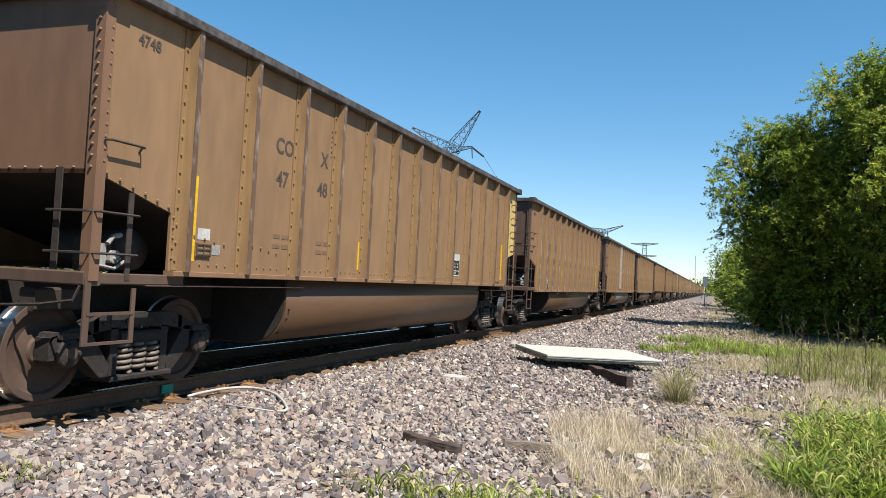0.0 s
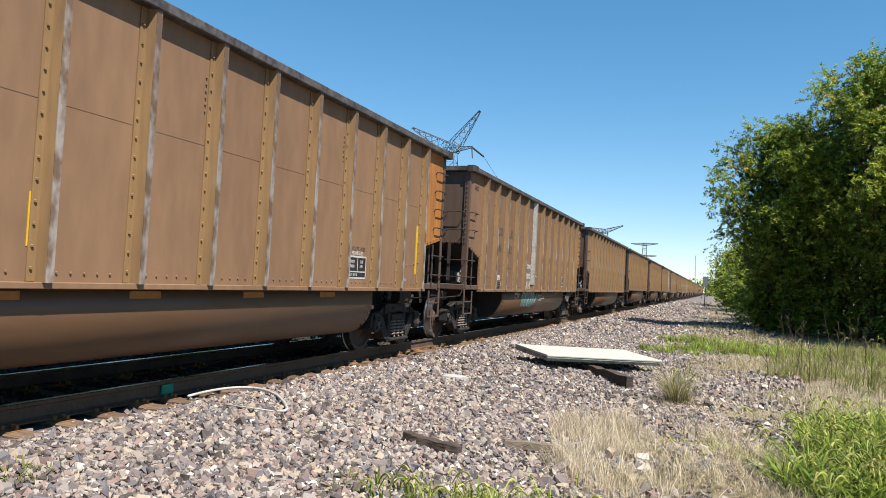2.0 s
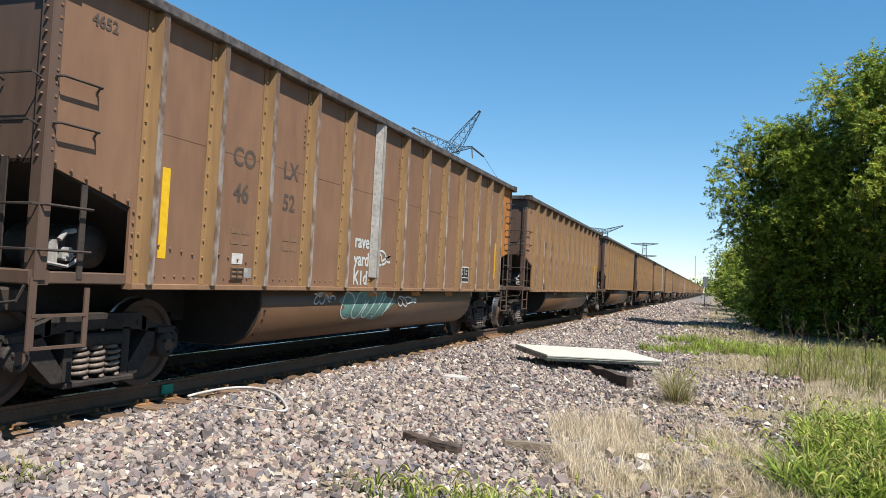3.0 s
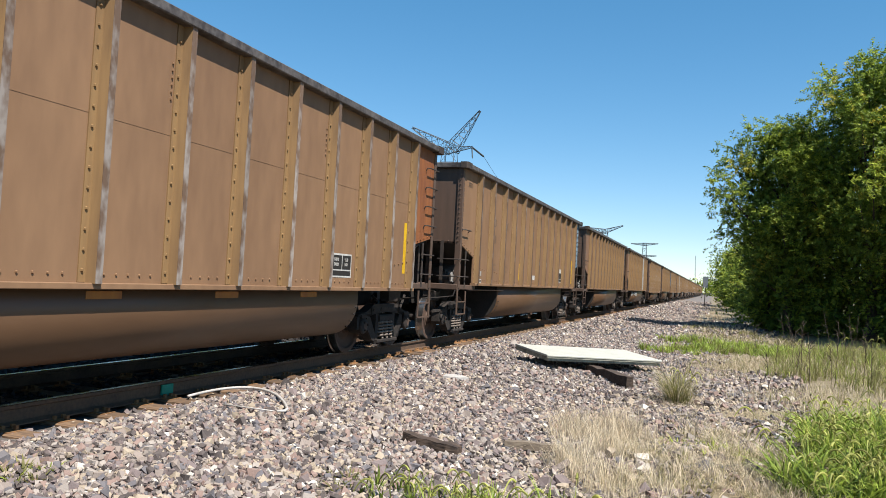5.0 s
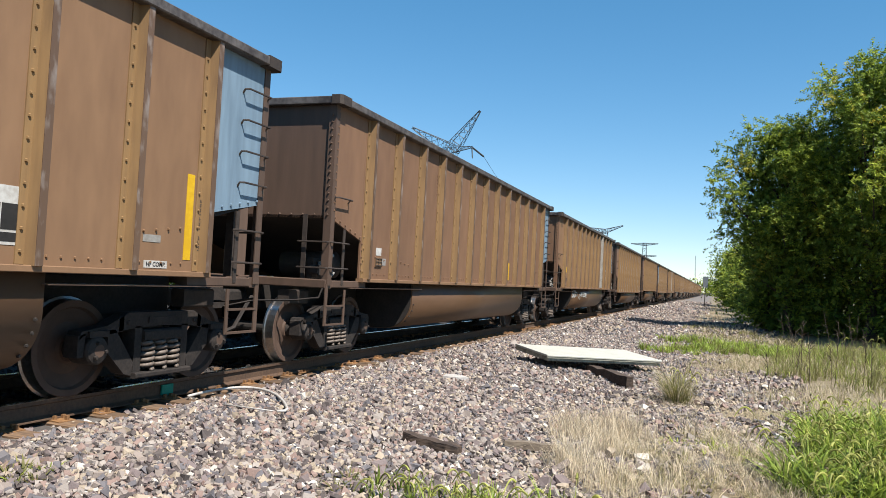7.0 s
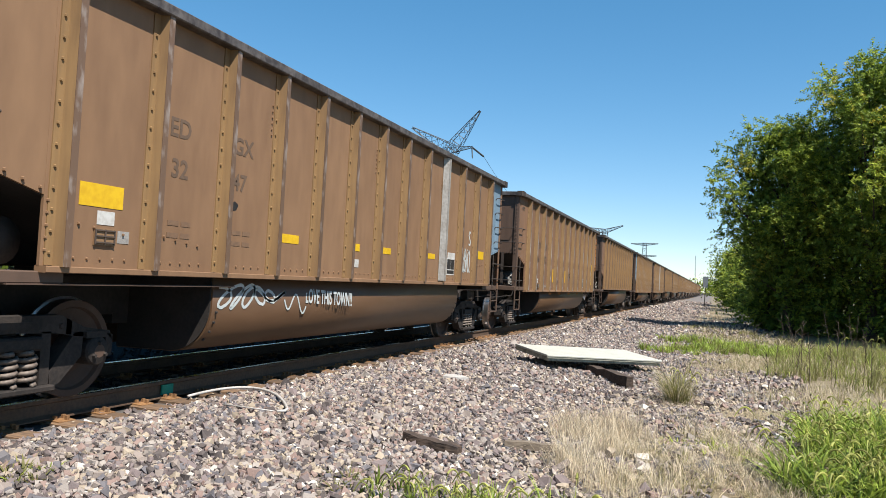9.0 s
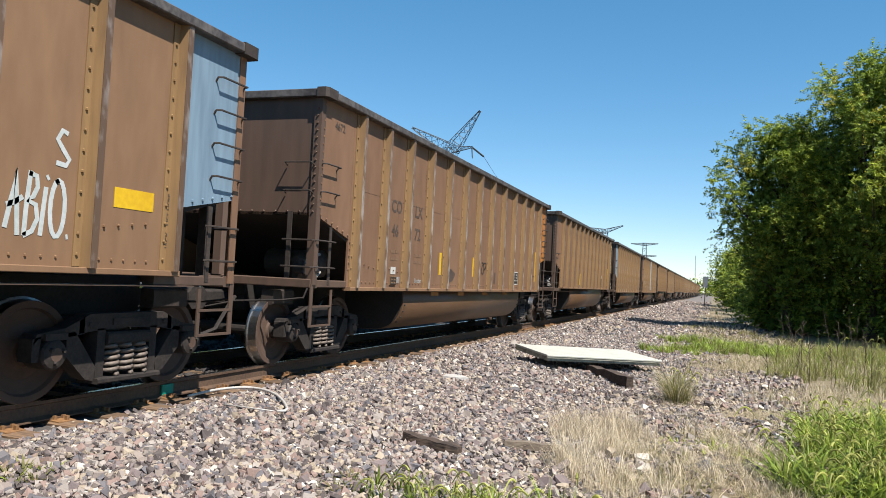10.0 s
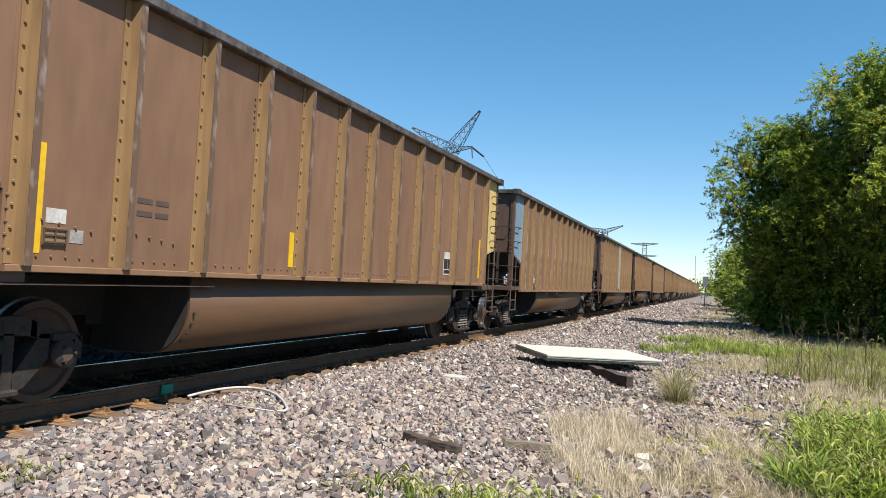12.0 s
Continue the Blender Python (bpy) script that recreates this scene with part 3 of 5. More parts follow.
def frame_mesh(side):
    a, b = 0.94 * side, 1.10 * side
    s = Shape()
    for q in (1, -1):
        s.prism([(0.0 * q, 0.66), (0.0 * q, 0.80), (0.50 * q, 0.80), (0.62 * q, 0.74), (0.62 * q, 0.62), (0.45 * q, 0.64)], 0, a, b)
        s.prism([(0.56 * q, 0.62), (0.56 * q, 0.77), (0.78 * q, 0.68), (1.08 * q, 0.64), (1.12 * q, 0.54), (1.06 * q, 0.60), (0.72 * q, 0.60)], 0, a, b)
        s.prism([(1.03 * q, 0.62), (1.12 * q, 0.60), (1.12 * q, 0.40), (1.05 * q, 0.40)], 0, a, b)
        s.prism([(0.66 * q, 0.64), (0.76 * q, 0.64), (0.75 * q, 0.42), (0.52 * q, 0.20), (0.42 * q, 0.17), (0.40 * q, 0.30)], 0, a, b)
        s.prism([(0.30 * q, 0.66), (0.40 * q, 0.66), (0.40 * q, 0.20), (0.30 * q, 0.20)], 0, a, b)
        s.box(min(0.88 * side, 1.13 * side), max(0.88 * side, 1.13 * side), min(0.77 * q, 1.01 * q), max(0.77 * q, 1.01 * q), 0.58, 0.64)
        s.rivet((b, 0.5 * q, 0.70), 0, side, 0.03, 0.015)
    s.box(min(0.90 * side, 1.16 * side), max(0.90 * side, 1.16 * side), -0.42, 0.42, 0.145, 0.20, 0, 0.012)
    s.box(min(0.92 * side, 1.13 * side), max(0.92 * side, 1.13 * side), -0.29, 0.29, 0.50, 0.62, 0, 0.02)
    s.box(min(1.10 * side, 1.115 * side), max(1.10 * side, 1.115 * side), -0.22, 0.22, 0.69, 0.75)
    return fix(s.mesh("side_frame", [M["truck"]]))


def spring_mesh(side):
    s = Shape()
    path = [(1.07 * side + 0.072 * math.cos(t * 0.6283), 0.072 * math.sin(t * 0.6283), 0.215 + 0.28 * t / 50) for t in range(51)]
    s.tube(path, 0.021, 6)
    return fix(s.mesh("spring", [M["spring"]], True))


WHEELSET = wheelset_mesh()
SIDE_FRAME = {1: frame_mesh(1), -1: frame_mesh(-1)}
SPRINGS = {1: spring_mesh(1), -1: spring_mesh(-1)}


def truck(car, y):
    """A four-wheel truck: bolster with side frames, springs and two wheelsets that turn."""
    s = Shape().box(-0.95, 0.95, -0.18, 0.18, 0.50, 0.66, 0, 0.03).box(-0.3, 0.3, -0.22, 0.22, 0.6, 0.74)
    for q in (-1, 1):
        s.box(-0.75, 0.75, min(0.36 * q, 0.44 * q), max(0.36 * q, 0.44 * q), 0.34, 0.46)
    bolster = part("truck", s, M["truck"], car, m=pose(0, y, 0))
    for side in (1, -1):
        part("side_frame", SIDE_FRAME[side], None, bolster)
        for q in (-0.19, 0.0, 0.19):
            part("spring", SPRINGS[side], None, bolster, m=pose(0, q, 0))
    for q in (-0.91, 0.91):
        part("wheelset", WHEELSET, None, bolster, m=pose(0, q, 0.457))


def paint(car, name, mat, y, z, w, h, label="", x=None):
    """A rectangle of tape or paint on the near side."""
    x = XP if x is None else x
    return part(name, Shape().box(x, x + 0.004, y, y + w, z, z + h), mat, car, label)


def words(car, text, size, y, z, mat, x=None, label=""):
    x = XP + 0.003 if x is None else x
    return part("lettering", lettering(text, size, mat), None, car, label, m=facing(x, y, z))


def data_plate(car, y, z, text=(), w=0.62):
    """A white framed consolidated data stencil; the narrow kind has a blank white block on top."""
    s = Shape().box(XP, XP + 0.004, y, y + w, z, z + 0.34)
    plate = part("data_stencil", s, M["white"], car, "white-framed data stencil")
    k = w / 0.62
    for y0, z0, wide, h in ((0.025, 0.115, 0.29, 0.2), (0.335, 0.115, 0.26, 0.2), (0.025, 0.025, 0.57, 0.07)):
        part("stencil_field", Shape().box(XP + 0.004, XP + 0.006, y + y0 * k, y + (y0 + wide) * k, z + z0, z + z0 + h), M["black"], plate)
    if w < 0.6:
        part("blank_block", Shape().box(XP, XP + 0.004, y + 0.03, y + w + 0.02, z + 0.34, z + 0.45), M["white"], plate)
    for t, y0, z0, sz in text:
        part("lettering", lettering(t, sz * min(1, k + 0.1), M["white"]), None, plate, m=facing(XP + 0.0075, y + y0 * k, z + z0))


def end_paint(car, mat, label):
    """Painted sheet that marks the rotary coupler end."""
    y0 = Y1
    s = Shape().prism([(END, 3.66), (END, 2.05), (y0, 1.86), (y0, 3.66)], 0, XP - 0.002, XP + 0.001)
    for k in range(6):
        s.rivet((XP, 7.12 - 0.16 * k, 2.08 - 0.032 * k), 0, 1, 0.018, 0.02)
    part("painted_end_sheet", s, mat, car, label)


CAR_A = coal_car("a")
CAR_B = coal_car("b")
SLACK = {0: 0.15, 1: 0.14, 2: 0.03, 3: 0.05, 6: -0.06, 7: 0.02}     # play in the couplers
KINDS = "babbbaaababbabaabbabaabbab"
CARS = []
free = {"a": CAR_A, "b": CAR_B}
for n in range(-1, 25):
    kind = KINDS[n + 1]
    y = FIRST_GAP - PITCH / 2 + n * PITCH + SLACK.get(n, 0)
    if kind in free:
        car = free.pop(kind)
        car.matrix_basis = pose(0, y, 0)
    else:
        car = copy_thing(CAR_A if kind == "a" else CAR_B, pose(0, y, 0))
    CARS.append(car)
TINTS = {0: "body", 1: "body2", 2: "body3", 3: "body2", 4: "body2", 5: "body3", 6: "body2", 7: "body3", 8: "body3", 9: "body3"}
for n, car in enumerate(CARS):
    tint = TINTS.get(n - 1, ("body", "body2", "body3")[n % 3])
    for ob in car.children:
        if ob.name.startswith(("side_sheet", "side_end_sheet")):
            ob.material_slots[0].link = "OBJECT"
            ob.material_slots[0].material = M[tint]
        if n - 1 in (0, 6) and ob.name.startswith(("end_sheet", "end_post", "corner_post")):
            ob.material_slots[0].link = "OBJECT"
            ob.material_slots[0].material = M["body3"]


def strokes(car, name, path, width, mat, x, label="", parent=None):
    """A sprayed line on the side: a ribbon along points (y, z)."""
    s = Shape()
    pts = [Vector(p) for p in path]
    left, right = [], []
    for i, p in enumerate(pts):
        d = (pts[min(i + 1, len(pts) - 1)] - pts[max(i - 1, 0)]).normalized() * width / 2
        for side, q in ((left, (p.x - d.y, p.y + d.x)), (right, (p.x + d.y, p.y - d.x))):
            side.append((x(q[1]) if callable(x) else x, *q))
    n = len(pts)
    top = [(a + 0.002, b, c) for a, b, c in left + right]
    s.add(left + right + top, [(i, i + 1, n + i + 1, n + i) for i in range(n - 1)] + [(2 * n + i, 3 * n + i, 3 * n + i + 1, 2 * n + i + 1) for i in range(n - 1)])
    return part(name, s, mat, parent or car, label)


def tub_x(z):
    """How far out the tub's side stands at a height."""
    return 1.443 if z >= 0.86 else 0.923 + 0.52 * math.sqrt(max(0.0, 1 - ((0.86 - z) / 0.51) ** 2))


def tub_patch(car, name, mat, y, z, ry, rz, label):
    """A sprayed patch with a lobed edge that follows the curve of the tub."""
    s = Shape()
    rings = [0.0, 0.35, 0.6, 0.8, 0.92, 1.0]
    pts = []
    for r in rings:
        for i in range(40):
            a = i * math.pi / 20
            k = r * (1 + 0.1 * math.sin(5 * a + 1) + 0.06 * math.sin(9 * a))
            zz = z + rz * k * math.sin(a)
            pts.append((tub_x(zz) + 0.001, y + ry * k * math.cos(a), zz))
    s.add(pts, [(40 * n + i, 40 * n + (i + 1) % 40, 40 * n + 40 + (i + 1) % 40, 40 * n + 40 + i) for n in range(5) for i in range(40)])
    return part(name, s, mat, car, label)


def scrawl(y, z, w, h, loops, seed, n=60):
    """A looping hand-drawn line that fills a box."""
    rng = random.Random(seed)
    out = []
    for i in range(n + 1):
        t = i / n
        a = t * loops * 6.283
        out.append((y + w * t + 0.75 * w / loops * math.sin(a), z + h * (0.5 + 0.5 * math.cos(a * (1 + 0.15 * math.sin(3 * t + seed))) * (0.7 + 0.3 * math.sin(5.1 * t + rng.uniform(0, 0.3))))))
    return out


def blob(car, name, mat, y, z, ry, rz, x, label=""):
    pts = []
    for i in range(20):
        a = i * 0.31416
        k = 1 + 0.12 * math.sin(3 * a + 1) + 0.07 * math.sin(5 * a)
        pts.append((y + ry * k * math.cos(a), z + rz * k * math.sin(a)))
    return part(name, Shape().prism(pts, 0, x, x + 0.003), mat, car, label)


def card_rack(car, y, z):
    """A small routing card board with its slats, bolted to the side."""
    s = Shape().box(XP, XP + 0.018, y, y + 0.24, z, z + 0.15)
    rack = part("card_board", s, M["body"], car)
    for dz in (0.02, 0.075, 0.125):
        part("slat", Shape().box(XP + 0.018, XP + 0.03, y + 0.01, y + 0.23, z + dz, z + dz + 0.012), M["stencil"], rack)
    for dy in (0.0, 0.11, 0.22):
        part("slat", Shape().box(XP + 0.018, XP + 0.028, y + dy, y + dy + 0.014, z + 0.01, z + 0.14), M["stencil"], rack)


def small_print(car, y, z, w, rows=2, mat=None):
    """Lines of worn stencil too faint to read, as bars."""
    for r in range(rows):
        for k in range(2):
            paint(car, "stencil_bar", mat or M["ghost"], y + k * w * 0.55, z - 0.12 * r, w * (0.4 if k else 0.45), 0.05)


def marks(n, ends, end_label, initials, number, where, tapes, rack, data, dark):
    """Paint and stencils of one car: initials and number lie on two panels, either side of a post."""
    car = CARS[n + 1]
    if ends:
        end_paint(car, M[ends], end_label)
    y0, z0, size = where
    if initials:
        for text, dy, dz in ((initials[:2], 0.0, 0.0), (initials[2:], 1.04, 0.0), (number[:2], 0.05, -0.4), (number[2:], 1.06, -0.4)):
            words(car, text, size, y0 + dy, z0 + dz, M[dark])
        words(car, number, 0.15, -6.84, 3.3, M[dark])
        small_print(car, y0 + 0.05, 1.68, 0.36)
        small_print(car, y0 + 1.1, 1.66, 0.36)
    for y, z, h in tapes:
        paint(car, "yellow_tape", M["yellow"], y, z, 0.11, h, "yellow reflective tape strip")
    if rack:
        card_rack(car, *rack)
        paint(car, "decal", M["white"], rack[0] + 0.03, rack[1] + 0.18, 0.2, 0.12, "white paper decal")
        paint(car, "decal", M["valve"], rack[0] + 0.28, rack[1] + 0.03, 0.14, 0.11, "grey scuffed decal")
    if data:
        data_plate(car, *data)
    words_up(car, "JACK - LIFT HERE", 0.07, POSTS[-1] - 0.02, 1.45, M["stencil"])
    return car


def words_up(car, text, size, y, z, mat):
    m = facing(XP + 0.014, y, z) @ pose(0, 0, 0, 0, 0, 90)
    return part("lettering", lettering(text, size, mat), None, car, m=m)


PLATE = (("DB10", 0.08, 0.235, 0.06), ("DB20", 0.08, 0.165, 0.06), ("LUB", 0.4, 0.235, 0.06), ("NO", 0.4, 0.165, 0.06))
YEL = "faded yellow painted sheet"
ORA = "rust-stained orange painted sheet"
BLU = "pale blue-grey painted sheet"
c0 = marks(0, "yellowpaint", YEL, "CO X", "4748", (-4.47, 2.72, 0.27), ((-5.98, 1.34, 0.88), (-2.1, 1.36, 0.42), (2.09, 1.35, 0.44), (5.92, 1.35, 0.87)), (-5.86, 1.39), (2.24, 1.37, PLATE + (("BLT 08-99", 0.06, 0.04, 0.055),), 0.46), "stencil")
words(c0, "4748", 0.15, 6.5, 3.33, M["black"], XP + 0.004)
words(c0, "2 INCH HF COMP SHOES", 0.055, 5.25, 1.255, M["stencil"])
paint(c0, "decal", M["white"], 5.3, 1.49, 0.22, 0.06, "white decal")
c1 = marks(1, "orange", ORA, "COLX", "4711", (-4.76, 2.39, 0.28), ((-5.86, 1.35, 0.88), (-2.2, 1.38, 0.43), (0.0, 1.38, 0.42), (5.9, 1.35, 0.87)), (-4.72, 1.15), (3.28, 1.23, PLATE + (("BLT -04- 95", 0.06, 0.04, 0.055),)), "stencil")
words(c1, "CU. FT. 4520", 0.08, 3.4, 1.65, M["stencil"])
words(c1, "PRWB 3-11", 0.08, 3.4, 1.585, M["white"])
paint(c1, "decal", M["bare"], 5.3, 1.22, 0.22, 0.05, "grey metal tag")
c2 = marks(2, "orange", ORA, "COLX", "4652", (-4.76, 2.44, 0.29), ((-5.86, 1.35, 0.88), (-2.12, 1.37, 0.44), (5.9, 1.35, 0.87)), (-4.7, 1.16), (3.3, 1.24, PLATE), "stencil")
for text, dz in (("rave", 1.7), ("yard", 1.43), ("K1dZ", 1.15)):
    words(c2, text, 0.29, -1.66, dz, M["graffiti"], label="white spray-painted scrawl")
strokes(c2, "graffiti", scrawl(-0.83, 1.45, 0.5, 0.24, 3, 2), 0.034, M["graffiti"], XP + 0.002, "white sprayed scrawl")
tub_patch(c2, "graffiti", M["mint"], -0.98, 0.84, 0.96, 0.24, "mint green sprayed patch")
skin = lambda z: tub_x(z) + 0.003
for k in range(5):
    y = -1.85 + 0.38 * k
    loop = [(y + 0.17 + 0.2 * math.cos(a) + 0.03 * math.sin(3 * a + k), 0.83 + 0.2 * math.sin(a + 0.4 * k)) for a in [0.35 * i + k for i in range(16)]]
    strokes(c2, "graffiti", loop, 0.022, M["graffiti"], skin, "white sprayed outline")
strokes(c2, "graffiti", scrawl(-2.7, 0.86, 0.6, 0.16, 4, 5), 0.022, M["graffiti"], skin, "white sprayed scrawl")
strokes(c2, "graffiti", scrawl(0.18, 0.78, 0.85, 0.18, 4, 8), 0.022, M["graffiti"], skin, "white sprayed scrawl")
c3 = marks(3, "rust", ORA, "COLX", "  30", (-4.76, 2.42, 0.28), ((-5.86, 1.35, 0.88), (0.06, 1.38, 0.43), (5.86, 1.35, 0.87)), (-4.72, 1.15), (3.3, 1.24, PLATE), "stencil")
paint(c3, "decal", M["blue"], 5.25, 1.44, 0.16, 0.13, "pale blue decal")
c4 = marks(4, "blue", BLU, "EDGX", "3331", (-4.8, 2.62, 0.26), ((-5.98, 1.55, 0.88), (-2.08, 1.36, 0.45), (3.05, 1.36, 0.44), (5.9, 1.35, 0.87)), (-6.02, 1.38), (3.6, 1.38, (), 0.4), "faint")
paint(c4, "decal", M["white"], -0.42, 1.4, 0.3, 0.13, "white paper decal")
c4e = part("lettering", lettering("3331", 0.17, M["white"]), None, c4, m=Matrix(((1, 0, 0, 0.85), (0, 0, -1, -6.936), (0, 1, 0, 3.08), (0, 0, 0, 1))))
c5 = marks(5, "blue", BLU, "", "", (0, 0, 0), ((-1.95, 1.36, 0.44), (2.45, 1.35, 0.44)), (-5.72, 1.43), None, "faint")
c6 = marks(6, "blue", BLU, "EDGX", "3247", (-4.85, 2.56, 0.26), (), (-5.72, 1.43), (3.42, 1.38, (), 0.46), "faint")
for y, z, w, h in ((-5.9, 1.76, 0.5, 0.2), (-1.02, 1.64, 0.48, 0.11), (0.14, 1.65, 0.48, 0.1), (2.24, 1.66, 0.48, 0.1), (5.42, 1.78, 0.5, 0.18), (-2.8, 1.64, 0.48, 0.11)):
    paint(c6, "yellow_patch", M["yellow"], y, z, w, h, "yellow reflective patch")
paint(c6, "decal", M["white"], -0.85, 1.4, 0.3, 0.12, "white paper decal")
part("lettering", lettering("LOVE THIS TOWN!!", 0.26, M["graffiti"]), None, c6, "white hand-sprayed words", m=facing(1.445, -1.98, 0.89) @ Matrix(((0.55, 0.1, 0, 0), (0, 1, 0, 0), (0, 0, 1, 0), (0, 0, 0, 1))))
strokes(c6, "graffiti", scrawl(-3.85, 0.84, 1.35, 0.27, 6, 11, 140), 0.036, M["graffiti"], 1.443, "white sprayed tag")
strokes(c6, "graffiti", [(-2.5 + 0.032 * i, 0.93 - 0.11 * math.sin(i * 0.55) - 0.005 * i) for i in range(18)], 0.026, M["graffiti"], 1.443, "white sprayed flourish")
blob(c6, "soot_spot", M["black"], -3.72, 1.98, 0.05, 0.05, XP, "black soot spot")
ty, tz, th = 4.34, 1.46, 0.5
tag = [[(0.0, 0.1), (0.06, 0.55), (0.1, 1.0), (0.13, 0.5), (0.16, 0.0)], [(0.0, 0.45), (0.1, 0.5), (0.2, 0.6)],
       [(0.24, 0.0), (0.25, 0.5), (0.28, 1.02)], [(0.26, 0.98), (0.36, 0.95), (0.38, 0.78), (0.33, 0.62), (0.27, 0.55), (0.37, 0.5), (0.4, 0.28), (0.34, 0.08), (0.23, 0.0)],
       [(0.45, 0.02), (0.47, 0.45), (0.49, 0.8)], [(0.49, 0.94), (0.52, 0.97)],
       [(0.66 + 0.1 * math.cos(0.42 * i + 1.6), 0.48 + 0.46 * math.sin(0.42 * i + 1.6)) for i in range(17)], [(0.8, 0.03), (0.83, 0.04)],
       [(0.6, 1.22), (0.74, 1.2), (0.78, 1.3), (0.68, 1.46), (0.6, 1.6), (0.66, 1.76), (0.74, 1.72)]]
for line in tag:
    strokes(c6, "graffiti", [(ty + 0.72 * a, tz + b * th) for a, b in line], 0.042, M["graffiti"], XP + 0.002, "white sprayed tag")
c7 = marks(7, "orange", ORA, "COLX", "4672", (-4.76, 2.36, 0.29), ((-5.92, 1.34, 0.88), (-2.35, 1.37, 0.43), (-0.2, 1.38, 0.42), (1.95, 1.36, 0.44), (5.9, 1.35, 0.87)), (-4.7, 1.15), (3.3, 1.24, PLATE), "stencil")
blob(c7, "dark_patch", M["stencil"], -1.62, 1.37, 0.22, 0.13, XP, "dark sprayed patch")
paint(c7, "dark_patch", M["stencil"], 1.55, 1.24, 0.14, 0.27, "dark painted patch")
strokes(c7, "graffiti", scrawl(0.5, 1.45, 0.35, 0.3, 2, 15), 0.03, M["black"], XP + 0.002, "black sprayed drawing")
words(c7, "Boober", 0.11, -3.6, 1.2, M["valve"], label="thin white chalked word")
c8 = marks(8, "yellowpaint", YEL, "", "", (0, 0, 0), ((-6.0, 1.33, 0.88), (-2.17, 1.34, 0.44), (-0.07, 1.35, 0.43), (5.9, 1.35, 0.87)), (-5.88, 1.4), (3.6, 1.38, (), 0.46), "faint")
small_print(c8, -4.85, 1.85, 0.45, 2, M["stencil"])
c9 = marks(9, None, "", "", "", (-4.9, 2.4, 0.27), ((-2.2, 1.38, 0.43),), (-4.72, 1.15), None, "faint")
part("bare_sheet", Shape().prism([(-END + 0.01, 3.64), (-END + 0.01, 2.08), (Y0 + 0.01, 1.83), (Y0 + 0.01, 3.64)], 0, XP - 0.001, XP + 0.002), M["blue"], c9, "bare silvery end sheet")
for n, i in ((2, 5), (6, 9), (10, 6)):
    s = Shape().box(XF + 0.006, XF + 0.012, -0.02, 0.059, 1.26, 3.65)
    s.prism([(XP + 0.012, -0.127), (XP + 0.016, -0.127), (XF + 0.006, -0.024), (XF + 0.002, -0.022)], 2, 1.26, 3.65)
    for k in range(13):
        s.rivet((XP + 0.03, -0.095, 1.4 + 0.165 * k), 0, 1, 0.016, 0.016)
    part("bare_post_cover", s, M["bare"], CARS[n + 1], "bare silvery replacement rib", m=pose(0, (POSTS if n == 6 else EVEN)[i], 0))
part("number_patch", Shape().box(0.75, 1.1, -6.938, -6.934, 3.06, 3.3), M["blue"], c5, "pale repainted number patch")
for car, label in ((c0, "tan weathered coal car with ribbed sides and a yellow end panel"), (c1, "brown ribbed coal car with white-worn ribs and an orange end panel"),
                   (c2, "dark brown coal car with white graffiti and one silver rib"), (c3, "brown ribbed coal car with a rusty orange end panel"),
                   (c4, "brown coal car with white end number and blue end panel"), (c5, "dark brown ribbed coal car with a pale blue end panel"),
                   (c6, "brown coal car with yellow patches, silver rib and white graffiti"), (c7, "brown coal car with dark sprayed patches and orange end panel"),
                   (c8, "dark brown ribbed coal car with a faded yellow end panel"), (c9, "dark brown coal car with a bare silvery front corner sheet")):
    tagged(car, label)
paint(c4, "decal", M["white"], -5.92, 1.25, 0.34, 0.085, "white decal with black lettering")
words(c4, "HF COMP", 0.07, -5.9, 1.265, M["black"], XP + 0.0055)
paint(c4, "decal", M["white"], 5.35, 1.255, 0.32, 0.07, "white decal with black lettering")
words(c4, "HF COMP.", 0.06, 5.38, 1.27, M["black"], XP + 0.0055)
paint(c4, "decal", M["bare"], 5.32, 1.5, 0.24, 0.07, "scuffed metal tag")


# ---- ground, track ----
def smooth(a, b, x):
    t = min(max((x - a) / (b - a), 0), 1)
    return t * t * (3 - 2 * t)


def level(x, y):
    """Height of the ground."""
    if x > -1.2:
        z = -0.235 + 0.02 * smooth(1.1, 1.3, x) - 0.19 * smooth(1.2, 5.5, x)
    else:
        z = -0.215 - 0.1 * smooth(1.4, 2.2, -x) + 0.5 * smooth(2.3, 4.0, -x)
    rough = smooth(1.3, 2.2, abs(x)) * (1 - smooth(60, 200, abs(y)))
    z += rough * (0.05 * noise.noise((x * 0.5, y * 0.5, 0)) + 0.02 * noise.noise((x * 1.9, y * 1.9, 3)))
    z += 0.22 * math.exp(-((x - 7.2) / 1.9) ** 2 - ((y - 38.5) / 6.0) ** 2)
    z += 0.35 * smooth(6, 10, x) * (noise.noise((x * 0.15, y * 0.12, 7)) * 0.6) * (1 - smooth(60, 200, abs(y)))
    return z


